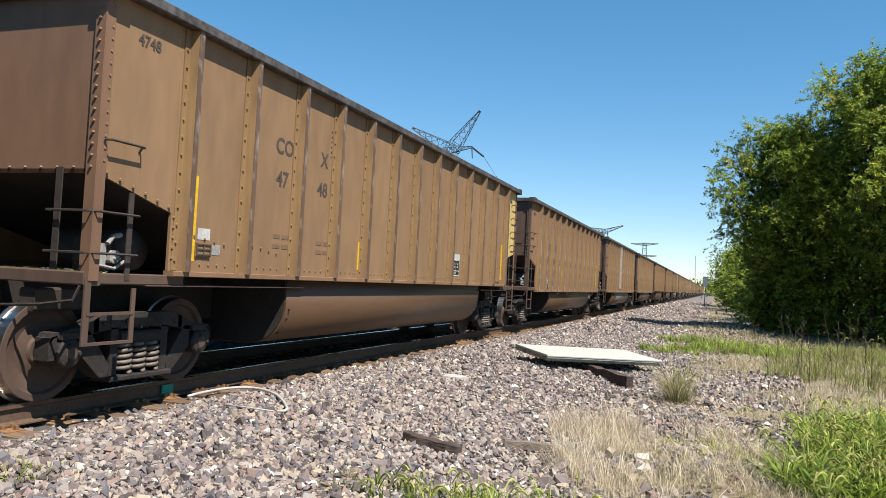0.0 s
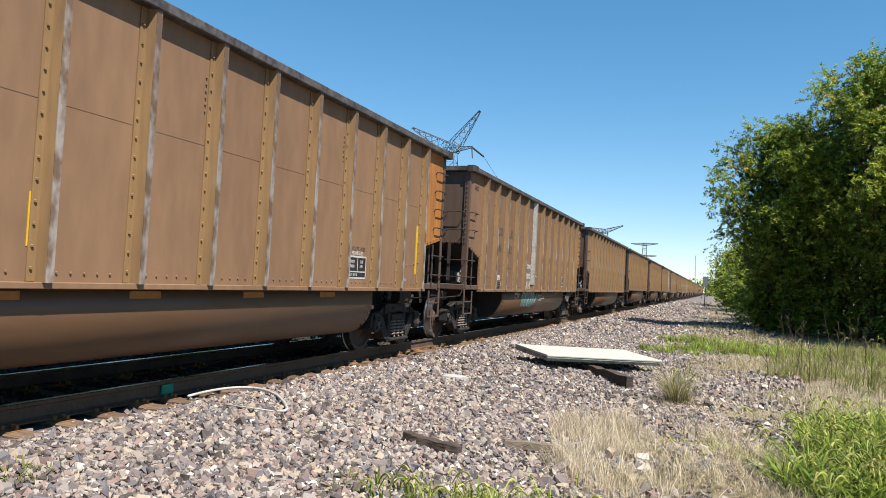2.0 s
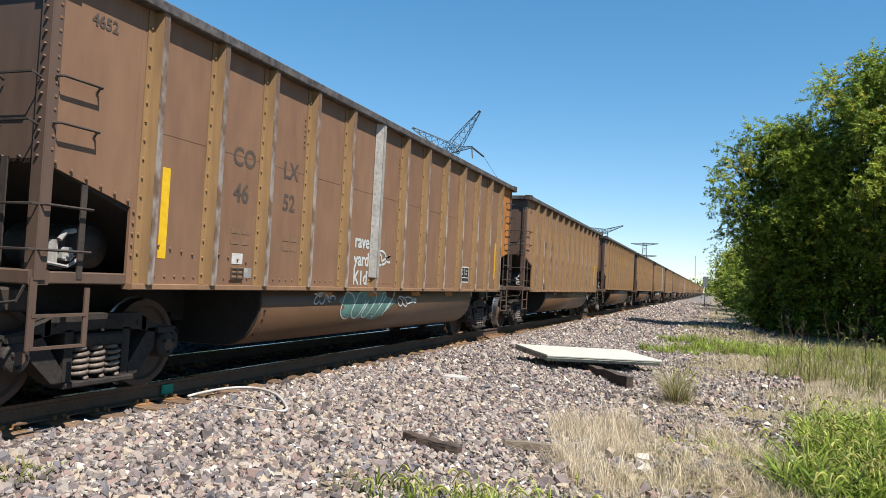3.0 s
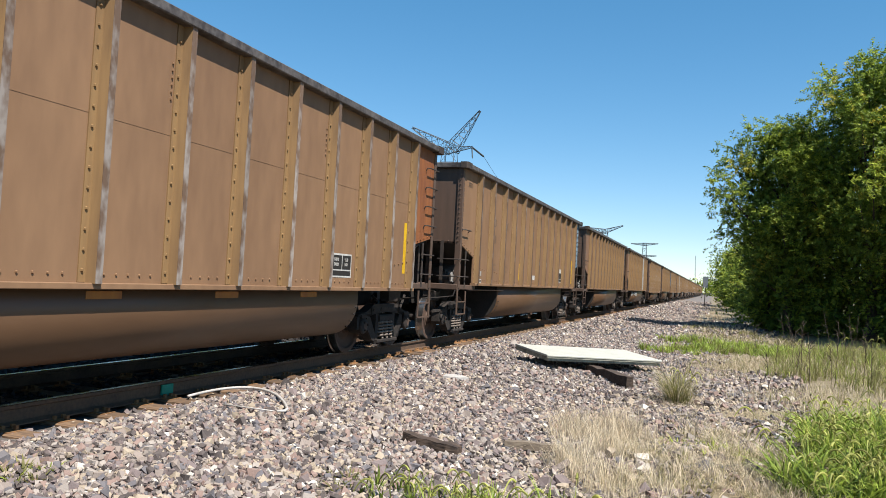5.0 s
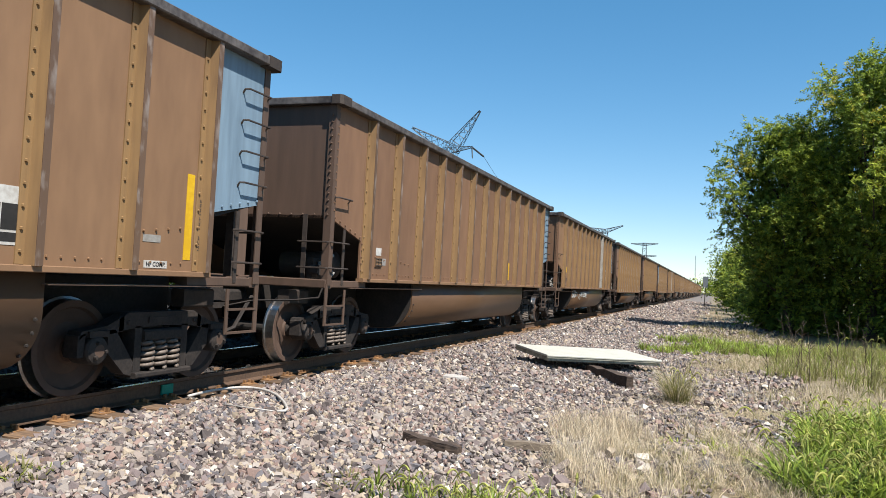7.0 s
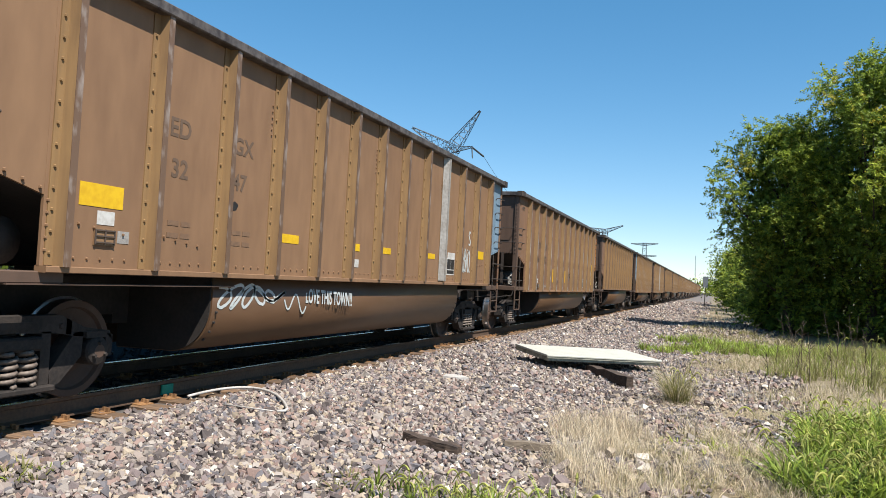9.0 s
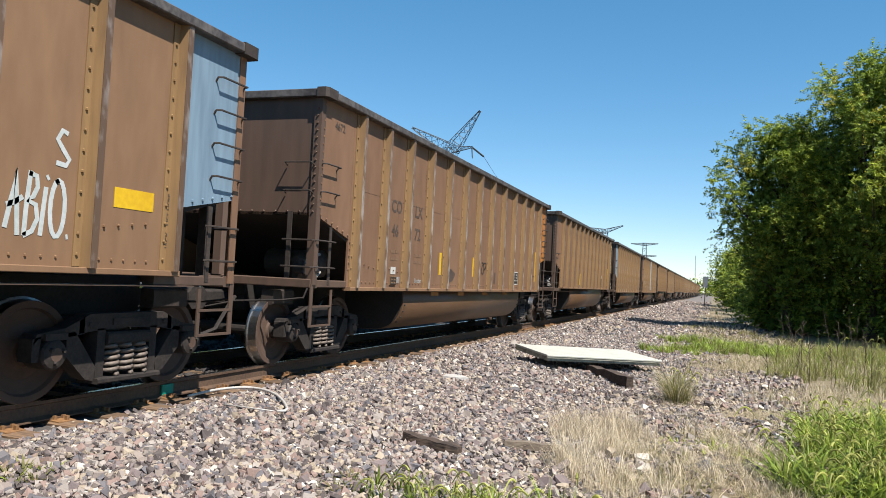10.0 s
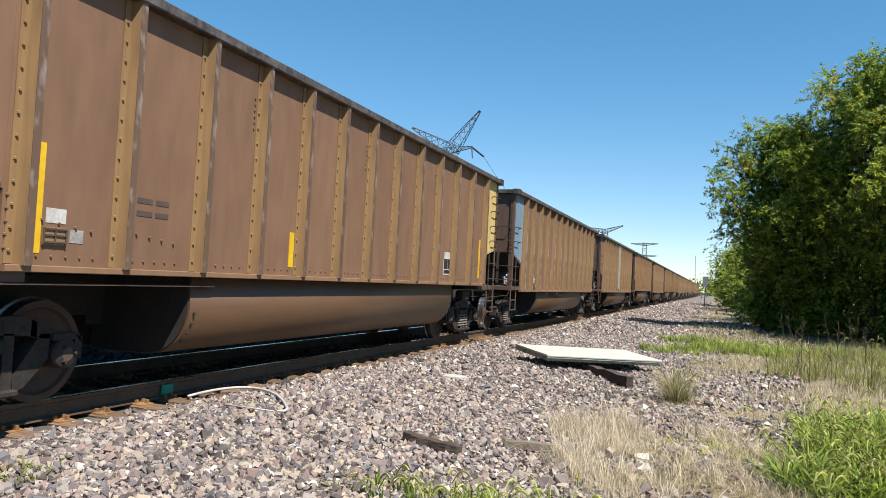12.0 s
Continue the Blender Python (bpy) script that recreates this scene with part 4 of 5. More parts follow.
def ground():
    xs = sorted({round(v, 3) for v in [-6 + 0.25 * i for i in range(97)] + [18.0 * 1.22 ** i for i in range(1, 26)] + [-6.0 * 1.25 ** i for i in range(1, 28)]})
    ys = sorted({round(v, 3) for v in [-4 + 0.3 * i for i in range(180)] + [50.0 * 1.15 ** i for i in range(1, 30)] + [-4.0 * 1.4 ** i for i in range(1, 20)]})
    v = [(x, y, level(x, y)) for y in ys for x in xs]
    n = len(xs)
    f = [(j * n + i, j * n + i + 1, (j + 1) * n + i + 1, (j + 1) * n + i) for j in range(len(ys) - 1) for i in range(n - 1)]
    me = bpy.data.meshes.new("ground")
    me.from_pydata(v, [], f)
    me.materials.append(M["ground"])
    me.polygons.foreach_set("use_smooth", [True] * len(f))
    return tagged(new("ground", me), "grey stone ballast bank turning into dry straw and soil", "ground", kind="structure")


def rail(x):
    s = Shape()
    prof = [(-0.07, -0.185), (0.07, -0.185), (0.07, -0.172), (0.012, -0.15), (0.009, -0.05), (0.036, -0.036), (0.037, -0.006), (0.03, 0.0), (-0.03, 0.0), (-0.037, -0.006), (-0.036, -0.036), (-0.009, -0.05), (-0.012, -0.15), (-0.07, -0.172)]
    n = len(prof)
    ends = [-30 + 12 * i for i in range(60)]
    v = [(x + a, y, b) for y in ends for a, b in prof]
    f, m = [], []
    for j in range(len(ends) - 1):
        for i in range(n):
            f.append((j * n + i, j * n + (i + 1) % n, (j + 1) * n + (i + 1) % n, (j + 1) * n + i))
            m.append(1 if i in (6, 7, 8) else 0)
    s.v, s.f, s.m = v, f, m
    single("rail", s, [M["rail"], M["head"]], "rusty steel rail with a polished running head", "rail", "structure")


def tie_mesh():
    s = Shape().box(-1.3, 1.3, -0.115, 0.115, -0.42, -0.195, 0, 0.012)
    return fix(s.mesh("tie", [M["tie"]]))


def plate_mesh():
    s = Shape().prism([(-0.19, -0.196), (0.19, -0.196), (0.19, -0.187), (0.08, -0.178), (-0.08, -0.178), (-0.19, -0.187)], 1, -0.095, 0.095)
    for x, y in ((0.085, 0.05), (0.085, -0.05), (0.15, 0.03), (-0.085, 0.05), (-0.085, -0.05)):
        s.box(x - 0.014, x + 0.014, y - 0.016, y + 0.016, -0.185, -0.145, 0)
    return fix(s.mesh("tie_plate", [M["plate"]]))


def track():
    tie, plate = tie_mesh(), plate_mesh()
    rng = random.Random(4)
    for i in range(140):
        y = -3 + 0.5 * i
        ob = new("tie", tie)
        ob.matrix_basis = pose(rng.uniform(-0.05, 0.05), y + rng.uniform(-0.04, 0.04), rng.uniform(-0.012, 0.004), 0, 0, rng.uniform(-1.5, 1.5))
        tagged(ob, "weathered brown timber railway tie half sunk in ballast", "railway tie", "ties of the track")
        for x in (-0.755, 0.755):
            part("tie_plate", plate, None, ob, m=pose(x - ob.location.x, 0, 0))
    s = Shape()
    for i in range(330):
        y = 67 + 0.5 * i
        s.box(-1.3, 1.3, y - 0.11, y + 0.11, -0.42, -0.2)
    single("tie_row", s, M["tie"], "weathered timber railway ties far along the track", "railway ties", "stuff")


def stones(name, count, x0, x1, y0, y1, size, seed, keep=None, label="", sink=0.3, mat=None):
    """Broken stone: uneven hexahedra, each with its own turn and size."""
    rng = np.random.default_rng(seed)
    base = np.array([(x, y, z) for x in (-1, 1) for y in (-1, 1) for z in (-1, 1)] + [(-1.1, 0, 0), (1.1, 0, 0), (0, -1.1, 0), (0, 1.1, 0), (0, 0, -1.1), (0, 0, 1.1)], float)
    quads = ((0, 1, 3, 2, 8), (4, 6, 7, 5, 9), (0, 4, 5, 1, 10), (2, 3, 7, 6, 11), (0, 2, 6, 4, 12), (1, 5, 7, 3, 13))
    tri = np.array([(q[k], q[(k + 1) % 4], q[4]) for q in quads for k in range(4)])
    px, py = rng.uniform(x0, x1, count), y0 + (y1 - y0) * rng.uniform(0, 1, count)
    if keep:
        ok = np.array([keep(a, b, c) for a, b, c in zip(px, py, rng.uniform(0, 1, count))])
        px, py = px[ok], py[ok]
    count = len(px)
    pz = np.array([level(a, b) for a, b in zip(px, py)])
    corner = base[None] * rng.uniform(0.6, 1.0, (count, 14, 1)) * rng.uniform(0.75, 1.0, (count, 14, 3))
    corner *= (size * np.exp(rng.normal(0, 0.32, count)))[:, None, None] * np.stack([rng.uniform(0.85, 1.35, count), rng.uniform(0.75, 1.1, count), rng.uniform(0.45, 0.85, count)], 1)[:, None, :]
    q = rng.normal(size=(count, 4))
    q /= np.linalg.norm(q, axis=1)[:, None]
    w, x, y, z = q.T
    rot = np.stack([np.stack([1 - 2 * (y * y + z * z), 2 * (x * y - w * z), 2 * (x * z + w * y)], 1), np.stack([2 * (x * y + w * z), 1 - 2 * (x * x + z * z), 2 * (y * z - w * x)], 1),
                    np.stack([2 * (x * z - w * y), 2 * (y * z + w * x), 1 - 2 * (x * x + y * y)], 1)], 1)
    v = np.einsum("nij,nkj->nki", rot, corner) + np.stack([px, py, pz + size * (sink + rng.uniform(-0.6, 0.9, count))], 1)[:, None, :]
    f = (tri[None] + (np.arange(count) * 14)[:, None, None]).reshape(-1, 3)
    me = bpy.data.meshes.new(name)
    me.vertices.add(count * 14)
    me.vertices.foreach_set("co", v.ravel())
    me.loops.add(len(f) * 3)
    me.loops.foreach_set("vertex_index", f.ravel())
    me.polygons.add(len(f))
    me.polygons.foreach_set("loop_start", np.arange(0, len(f) * 3, 3))
    me.polygons.foreach_set("use_smooth", np.zeros(len(f), bool))
    me.materials.append(mat or M["stone"])
    me.update(calc_edges=True)
    return tagged(new(name, me), label, "gravel", kind="stuff")


def bank(x, y, r):
    """Where loose stones lie: dense by the track, thinning out on the dry side."""
    edge = 5.0 + 0.9 * noise.noise((x * 0.3, y * 0.35, 5)) + (0.8 if y > 9 else 0)
    return r < 1.0 - smooth(edge - 0.4, edge + 1.4, x) * 0.93


ground()
rail(0.755)
rail(-0.755)
track()
NEAR = "angular crushed stone ballast in grey, pink and tan"
# these stones carry painted train shade as well as dust
DUST_SHADE = "ballast under the train, blackened by coal dust and painted shade"
stones("ballast", 40000, 1.24, 7.2, 3.2, 11.0, 0.0245, 1, bank, NEAR)
stones("ballast", 27000, 1.24, 7.0, 11.0, 26.0, 0.0265, 2, bank, NEAR)
stones("ballast", 12000, 1.24, 5.6, 26.0, 62.0, 0.042, 3, bank, NEAR)
stones("ballast", 6000, 1.3, 6.2, 62.0, 130.0, 0.07, 4, bank, NEAR)
stones("ballast", 6000, -0.66, 0.66, 1.0, 26.0, 0.033, 6, None, DUST_SHADE, 0.0, M["dust_shade"])
stones("ballast", 5000, -3.5, -0.85, 1.0, 22.0, 0.036, 7, None, DUST_SHADE, 0.3, M["dust_shade"])
stones("ballast", 1500, 0.86, 1.25, 2.5, 24.0, 0.023, 8, None, NEAR, -0.4)


# ---- plants ----
def blades(name, spots, count, height, spread, mat, label, category, seed, width=0.006, lean=0.35, heads=0.0, tuft=9, mats=None):
    """Grass in tufts round spots (x, y, radius): bent blades that spread outwards, some with a drooping seed head."""
    rng = np.random.default_rng(seed)
    s = Shape()
    total = sum(r * r for _, _, r in spots)
    for cx, cy, rad in spots:
        for _ in range(max(2, int(count * rad * rad / total / tuft))):
            a, d = rng.uniform(0, 6.283), rad * math.sqrt(rng.uniform(0, 1))
            bx, by = cx + d * math.cos(a), cy + d * math.sin(a)
            z = level(bx, by) - 0.01
            tall = height * rng.uniform(0.45, 1.15) * (1 - 0.35 * (d / rad) ** 2)
            kind = int(rng.choice(2, p=(0.75, 0.25))) * 2
            for _ in range(tuft):
                az = rng.uniform(0, 6.283)
                dx, dy = math.cos(az), math.sin(az)
                x, y = bx + dx * rng.uniform(0, 0.05), by + dy * rng.uniform(0, 0.05)
                h = tall * rng.uniform(0.5, 1.1)
                ln = lean * spread * rng.uniform(0.1, 1.0) * h
                side = rng.uniform(-0.6, 0.6) + az + 1.5708
                w = width * rng.uniform(0.6, 1.4)
                wx, wy = math.cos(side) * w, math.sin(side) * w
                k, pts, droop = 4, [], rng.uniform(0.05, 0.6) * lean
                for i in range(k):
                    t = i / k
                    q = (x + dx * ln * t ** 1.6, y + dy * ln * t ** 1.6, z + h * (t - droop * t * t * t))
                    g = (0.7, 1.0, 0.85, 0.5)[i]
                    pts += [(q[0] - wx * g, q[1] - wy * g, q[2]), (q[0] + wx * g, q[1] + wy * g, q[2])]
                tip = (x + dx * ln, y + dy * ln, z + h * (1 - droop))
                s.add(pts + [tip], [(2 * i, 2 * i + 1, 2 * i + 3, 2 * i + 2) for i in range(k - 1)] + [(2 * k - 2, 2 * k - 1, 2 * k)], kind)
                if rng.uniform() < heads:
                    e = Vector((x + dx * ln * 0.5, y + dy * ln * 0.5, z + h * 1.05))
                    s.tube([(x, y, z), e], 0.0025, 3, 1)
                    path = [e + Vector((dx * 0.02 * i, dy * 0.02 * i, 0.022 * i - 0.0046 * i * i)) for i in range(8)]
                    s.tube(path, 0.01, 5, 1, 0.004)
    me = s.mesh(name, [mat, M["foxtail"], (mats or mat)])
    return tagged(new(name, me), label, category, kind="stuff")


def leaves(centres, radii, count, size, rng, shell=0.45):
    """Leaf quads, folded at random, in uneven clumps: arrays of corners and faces."""
    centres, radii = np.array(centres, float), np.array(radii, float)
    pick = rng.choice(len(centres), count, p=radii ** 2 / (radii ** 2).sum())
    d = rng.normal(size=(count, 3))
    d /= np.linalg.norm(d, axis=1)[:, None]
    r = radii[pick] * (1 - shell * rng.uniform(0, 1, count) ** 2) * rng.uniform(0.75, 1.15, count)
    c = centres[pick] + d * r[:, None] * np.array([1, 1, 0.8])
    out = d + rng.normal(0, 0.7, (count, 3)) + np.array([0, 0, 0.5])
    out /= np.linalg.norm(out, axis=1)[:, None]
    a = np.cross(out, rng.normal(size=(count, 3)))
    a /= np.linalg.norm(a, axis=1)[:, None]
    b = np.cross(out, a)
    s = size * rng.uniform(0.6, 1.3, count)[:, None]
    v = np.stack([c - a * s, c + b * s * 0.45 - out * s * 0.1, c + a * s - out * s * 0.25, c - b * s * 0.45 - out * s * 0.1], 1)
    return v


def leaf_mesh(name, v, mats, index):
    n = len(v)
    me = bpy.data.meshes.new(name)
    me.vertices.add(n * 4)
    me.vertices.foreach_set("co", v.ravel())
    me.loops.add(n * 4)
    me.loops.foreach_set("vertex_index", np.arange(n * 4))
    me.polygons.add(n)
    me.polygons.foreach_set("loop_start", np.arange(0, n * 4, 4))
    me.polygons.foreach_set("use_smooth", np.zeros(n, bool))
    for m in mats:
        me.materials.append(m)
    me.polygons.foreach_set("material_index", index)
    me.update(calc_edges=True)
    return me


def sprays(clumps, per, leaf, size, rng):
    """Leaflets set along short drooping twigs that stand on the outside of clumps (centre, radius): the corners of the leaflets and the twigs."""
    c, r = np.array([q[0] for q in clumps], float), np.array([q[1] for q in clumps], float)
    k = len(c) * per
    pick = np.repeat(np.arange(len(c)), per)
    d = rng.normal(size=(k, 3)) + np.array([0, 0, 0.45])
    d /= np.linalg.norm(d, axis=1)[:, None]
    start = c[pick] + d * (r[pick] * rng.uniform(0.45, 0.9, k))[:, None]
    way = d + rng.normal(0, 0.45, (k, 3))
    way /= np.linalg.norm(way, axis=1)[:, None]
    far = rng.uniform(0.3, 0.75, k) * size / 0.055
    t = rng.uniform(0.0, 1.0, (k, leaf))
    n = k * leaf
    axis, tt, ff = np.repeat(way, leaf, 0), t.ravel(), np.repeat(far, leaf)
    pos = np.repeat(start, leaf, 0) + axis * (tt * ff)[:, None]
    pos[:, 2] -= 0.28 * ff * tt ** 2
    out = rng.normal(0, 0.55, (n, 3)) + np.array([0, 0, 0.9]) + axis * 0.3
    out /= np.linalg.norm(out, axis=1)[:, None]
    a = np.cross(out, axis + rng.normal(0, 0.5, (n, 3)))
    a /= np.linalg.norm(a, axis=1)[:, None]
    b = np.cross(out, a)
    s = (size * rng.uniform(0.6, 1.35, n))[:, None]
    q = pos + a * s * rng.choice((-1.0, 1.0), n)[:, None]
    return np.stack([q - a * s, q + b * s * 0.42 - out * s * 0.05, q + a * s - out * s * 0.3, q - b * s * 0.42 - out * s * 0.05], 1), start, way, far


def tree(x, y, height, spread, size, seed, low=0.15, clumps=70, per=22, leaf=30, name="tree", label="leafy green broadleaf tree with some yellowing sprays"):
    """A tapered trunk and limbs that carry uneven leaf clumps, emptier inside and painted darker there as shade, with
    loose sprays at the outline.
    """
    rng = np.random.default_rng(seed)
    z = level(x, y)
    ob = thing(name, x, y, z)
    s = Shape()
    bend = rng.uniform(-0.4, 0.4, 2)
    trunk = [(bend[0] * t * t, bend[1] * t * t, -0.2 + height * 0.75 * t) for t in np.linspace(0, 1, 7)]
    s.tube(trunk, 0.05 * height ** 0.75, 8, 0, 0.03)
    balls = []
    for i in range(clumps):
        t = (i + rng.uniform(0, 1)) / clumps
        a = i * 2.4 + rng.uniform(-0.5, 0.5)
        edge = spread * math.sin(math.pi * (0.1 + 0.85 * t)) ** 0.7 * (1 + 0.16 * math.sin(3 * a + seed) + 0.1 * math.sin(7 * a + 5 * t))
        reach = edge * rng.uniform(0.62, 0.98)
        tip = Vector((math.cos(a) * reach, math.sin(a) * reach, height * (low + (0.97 - low) * t)))
        base = Vector((bend[0] * t * t, bend[1] * t * t, max(0.1, tip.z * 0.72 - 0.25 * reach)))
        if i % 2 == 0:
            s.tube([base, base.lerp(tip, 0.5) + Vector((0, 0, -0.08 * reach)), tip], 0.02 * height ** 0.6, 5, 0, 0.01)
        balls.append((tuple(tip), spread * rng.uniform(0.13, 0.27)))
    v, start, way, far = sprays(balls, per, leaf, size, rng)
    for k in range(0, len(start), 9):
        p, w = Vector(start[k]), Vector(way[k]) * float(far[k])
        s.tube([p, p + w * 0.6 - Vector((0, 0, 0.1 * far[k]))], 0.008, 3, 0, 0.004)
    part("trunk", s, M["bark"], ob)
    # inner leaves all take the dark green, which paints in the crown's inner shade
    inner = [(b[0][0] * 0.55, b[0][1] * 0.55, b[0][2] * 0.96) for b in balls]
    shade_fill = leaves(inner, [spread * 0.26] * len(inner), int(len(v) * 0.16), size * 2.1, rng)
    hue = np.repeat(rng.choice(3, len(balls), p=(0.5, 0.38, 0.12)), per)
    stray = rng.uniform(0, 1, len(hue)) < 0.35
    hue[stray] = rng.choice(2, stray.sum())
    tone = np.repeat(hue, leaf)
    odd = rng.uniform(0, 1, len(tone)) < 0.2
    tone[odd] = 1
    every = np.concatenate([v, shade_fill])
    part("crown", leaf_mesh("crown", every, [M["leaf"], M["leaf2"], M["leaf3"]], np.concatenate([tone, np.ones(len(shade_fill))]).astype(np.int32)), None, ob)
    return tagged(ob, label, "tree", "trees beside the line")


tree(9.6, 36.5, 9.3, 3.0, 0.062, 11, 0.26, 92, 26, 30)
tree(12.6, 34.8, 11.6, 3.6, 0.06, 12, 0.26, 104, 26, 30)
tree(17.6, 32.0, 11.0, 3.8, 0.06, 13, 0.24, 70, 22, 24)
tree(15.2, 31.0, 9.4, 3.2, 0.055, 14, 0.3, 70, 24, 26)
tree(16.5, 44.0, 13.4, 4.6, 0.12, 15, 0.2, 60, 16, 14)
tree(11.9, 50.0, 9.0, 3.0, 0.12, 16, 0.15, 44, 16, 12)
tree(10.9, 78.0, 8.0, 3.6, 0.13, 17, 0.08, 50, 16, 12)
tree(13.0, 108.0, 9.0, 5.0, 0.2, 18, 0.05, 50, 14, 12)
tree(8.6, 104.0, 7.0, 2.6, 0.14, 19, 0.06, 46, 16, 12)
tree(10.3, 96.0, 8.0, 3.0, 0.14, 20, 0.06, 46, 16, 12)
for i, (x, y, h, r) in enumerate(((8.9, 37.2, 2.6, 1.4), (10.3, 36.6, 3.0, 1.6), (11.7, 35.8, 3.1, 1.6), (13.2, 35.0, 3.2, 1.7), (14.6, 33.0, 2.8, 1.5), (16.4, 33.0, 3.2, 1.8), (18.2, 32.5, 3.4, 1.8),
                                  (10.6, 46, 3.4, 1.6), (10.4, 56, 3.2, 1.9), (10.2, 66, 4.0, 2.2), (9.6, 86, 4.2, 2.4))):
    tree(x, y, h, r, 0.06 + 0.0009 * y, 70 + i, 0.05, 26, 14, 14, name="bush", label="dense green bush at the foot of the trees")
for i, (x, y, h) in enumerate(((-9, 2, 4.6), (-9.5, 8, 4.8), (-9, 14, 4.4), (-10, 21, 5.0), (-10, 30, 5.2))):
    tree(x, y, h, 2.6, 0.08, 30 + i, 0.05, 34, 14, 14, name="bush", label="tall leafy green bush on the far side of the track")


def far_wood():
    rng = np.random.default_rng(50)
    c, r = [], []
    for i in range(200):
        x = -40 + 0.7 * i + rng.normal(0, 2)
        c.append((x, 420 + rng.uniform(-10, 30), rng.uniform(1, 6.5)))
        r.append(rng.uniform(2, 4))
    v = leaves(c, r, 15000, 0.7, rng)
    me = leaf_mesh("far_wood", v, [M["leaf2"], M["leaf"]], rng.choice(2, 15000).astype(np.int32))
    tagged(new("far_wood", me), "distant line of green woods on the horizon", "woods", kind="stuff")


far_wood()
blades("dry_grass", [(7.5, 30.0, 1.6), (6.8, 35.0, 1.5), (7.5, 41.0, 1.8), (7.0, 48.0, 1.8), (7.5, 56.0, 2.4), (7.0, 66.0, 2.6), (7.5, 78.0, 3.0), (8.0, 92.0, 3.5), (5.5, 31.0, 0.9)], 7000, 0.35, 1.3, M["straw"], "dry grass strip along the wood", "dry grass", 31, 0.009, 0.6)
blades("green_weeds", [(7.75, 7.4, 0.7), (8.7, 8.2, 0.9), (8.4, 9.6, 0.9), (9.6, 9.6, 1.0), (7.8, 8.9, 0.45), (9.4, 11.3, 0.9), (8.0, 10.6, 0.5)], 6200, 0.58, 1.9, M["grass"], "fresh green foxtail grass with drooping seed heads", "grass", 21, 0.011, 0.9, 0.10, 9, M["leaf2"])
blades("dry_grass", [(5.35, 8.7, 0.36), (5.05, 8.4, 0.2), (5.6, 7.9, 0.3), (5.75, 9.0, 0.25), (5.45, 9.5, 0.3), (5.35, 7.2, 0.3), (5.65, 6.7, 0.3), (5.0, 9.2, 0.22)], 3400, 0.52, 1.3, M["straw"], "pale dry straw tufts between the stones", "dry grass", 22, 0.0019, 0.65, 0.0, 7)
blades("dry_grass", [(6.6, 7.4, 0.55), (6.95, 8.4, 0.45), (6.1, 6.7, 0.45), (6.6, 9.4, 0.45), (7.1, 6.8, 0.3), (6.0, 8.0, 0.5)], 5200, 0.34, 1.5, M["straw"], "thin flattened dry straw over soil", "dry grass", 32, 0.0019, 0.8, 0.0, 5, M["weed"])
blades("grass_clump", [(6.08, 12.0, 0.17), (6.0, 12.35, 0.13)], 760, 0.92, 1.5, M["weed"], "tall half-dry grass clump beside the white panel", "grass", 23, 0.003, 0.85, 0.01, 12, M["straw"])
blades("grass_clump", [(5.1, 5.3, 0.42), (4.75, 5.35, 0.3), (4.3, 5.3, 0.25), (5.5, 5.6, 0.3)], 620, 0.30, 1.5, M["grass"], "short green grass tuft in the stones", "grass", 24, 0.006, 0.7, 0.08, 8, M["weed"])
blades("grass_clump", [(3.9, 5.35, 0.22), (2.05, 4.05, 0.22), (1.85, 4.1, 0.15)], 330, 0.17, 1.6, M["weed"], "small yellow-green weed in the stones", "grass", 25, 0.007, 0.9, 0.0, 8, M["grass"])
blades("grass_patch", [(5.5, 22.0, 0.9), (6.6, 23.0, 1.2), (7.6, 25.0, 1.5), (6.0, 26.5, 1.2), (8.4, 22.5, 1.0)], 5000, 0.42, 1.5, M["grass"], "low green grass patch before the trees", "grass", 26, 0.011, 0.7, 0.0, 9, M["weed"])
blades("weeds", [(8.4, 17.4, 1.0), (9.8, 15.6, 1.1), (10.8, 17.5, 1.4), (9.2, 20.0, 1.4), (11.5, 14.5, 1.1), (12.5, 19.0, 1.6), (10.4, 22.0, 1.6), (10.6, 13.0, 0.8)], 9000, 0.7, 1.5, M["weed"], "half-dry weeds in front of the trees", "weeds", 27, 0.0045, 0.65, 0.01, 7, M["grass"])
blades("weeds", [(10.0, 25.5, 1.8), (12.5, 24.0, 1.8), (9.0, 28.5, 1.5), (11.5, 28.0, 1.8), (14.0, 27.0, 2.0), (8.6, 32.5, 1.4), (16.0, 25.0, 2.0)], 5200, 0.42, 1.5, M["weed"], "half-dry weeds at the foot of the wood", "weeds", 34, 0.006, 0.75, 0.0, 7, M["straw"])
blades("dry_grass", [(7.2, 18.5, 1.3), (6.6, 16.5, 0.7), (8.4, 14.2, 0.8), (7.5, 11.3, 0.6), (7.0, 20.5, 1.0), (6.3, 10.3, 0.45), (9.0, 12.6, 0.8)], 7000, 0.26, 1.3, M["straw"], "low dry straw over bare soil", "dry grass", 28, 0.0026, 0.7, 0.0, 4, M["weed"])
blades("dry_grass", [(10.5, 12.5, 1.6), (9.0, 14.5, 1.4), (8.6, 19.0, 1.6), (11.5, 17.0, 1.8), (7.6, 13.2, 0.9), (10.5, 21.0, 2.0), (13.5, 16.0, 1.6)], 9000, 0.4, 1.2, M["straw"], "thin dry straw among the weeds", "dry grass", 33, 0.003, 0.6, 0.0, 4, M["weed"])
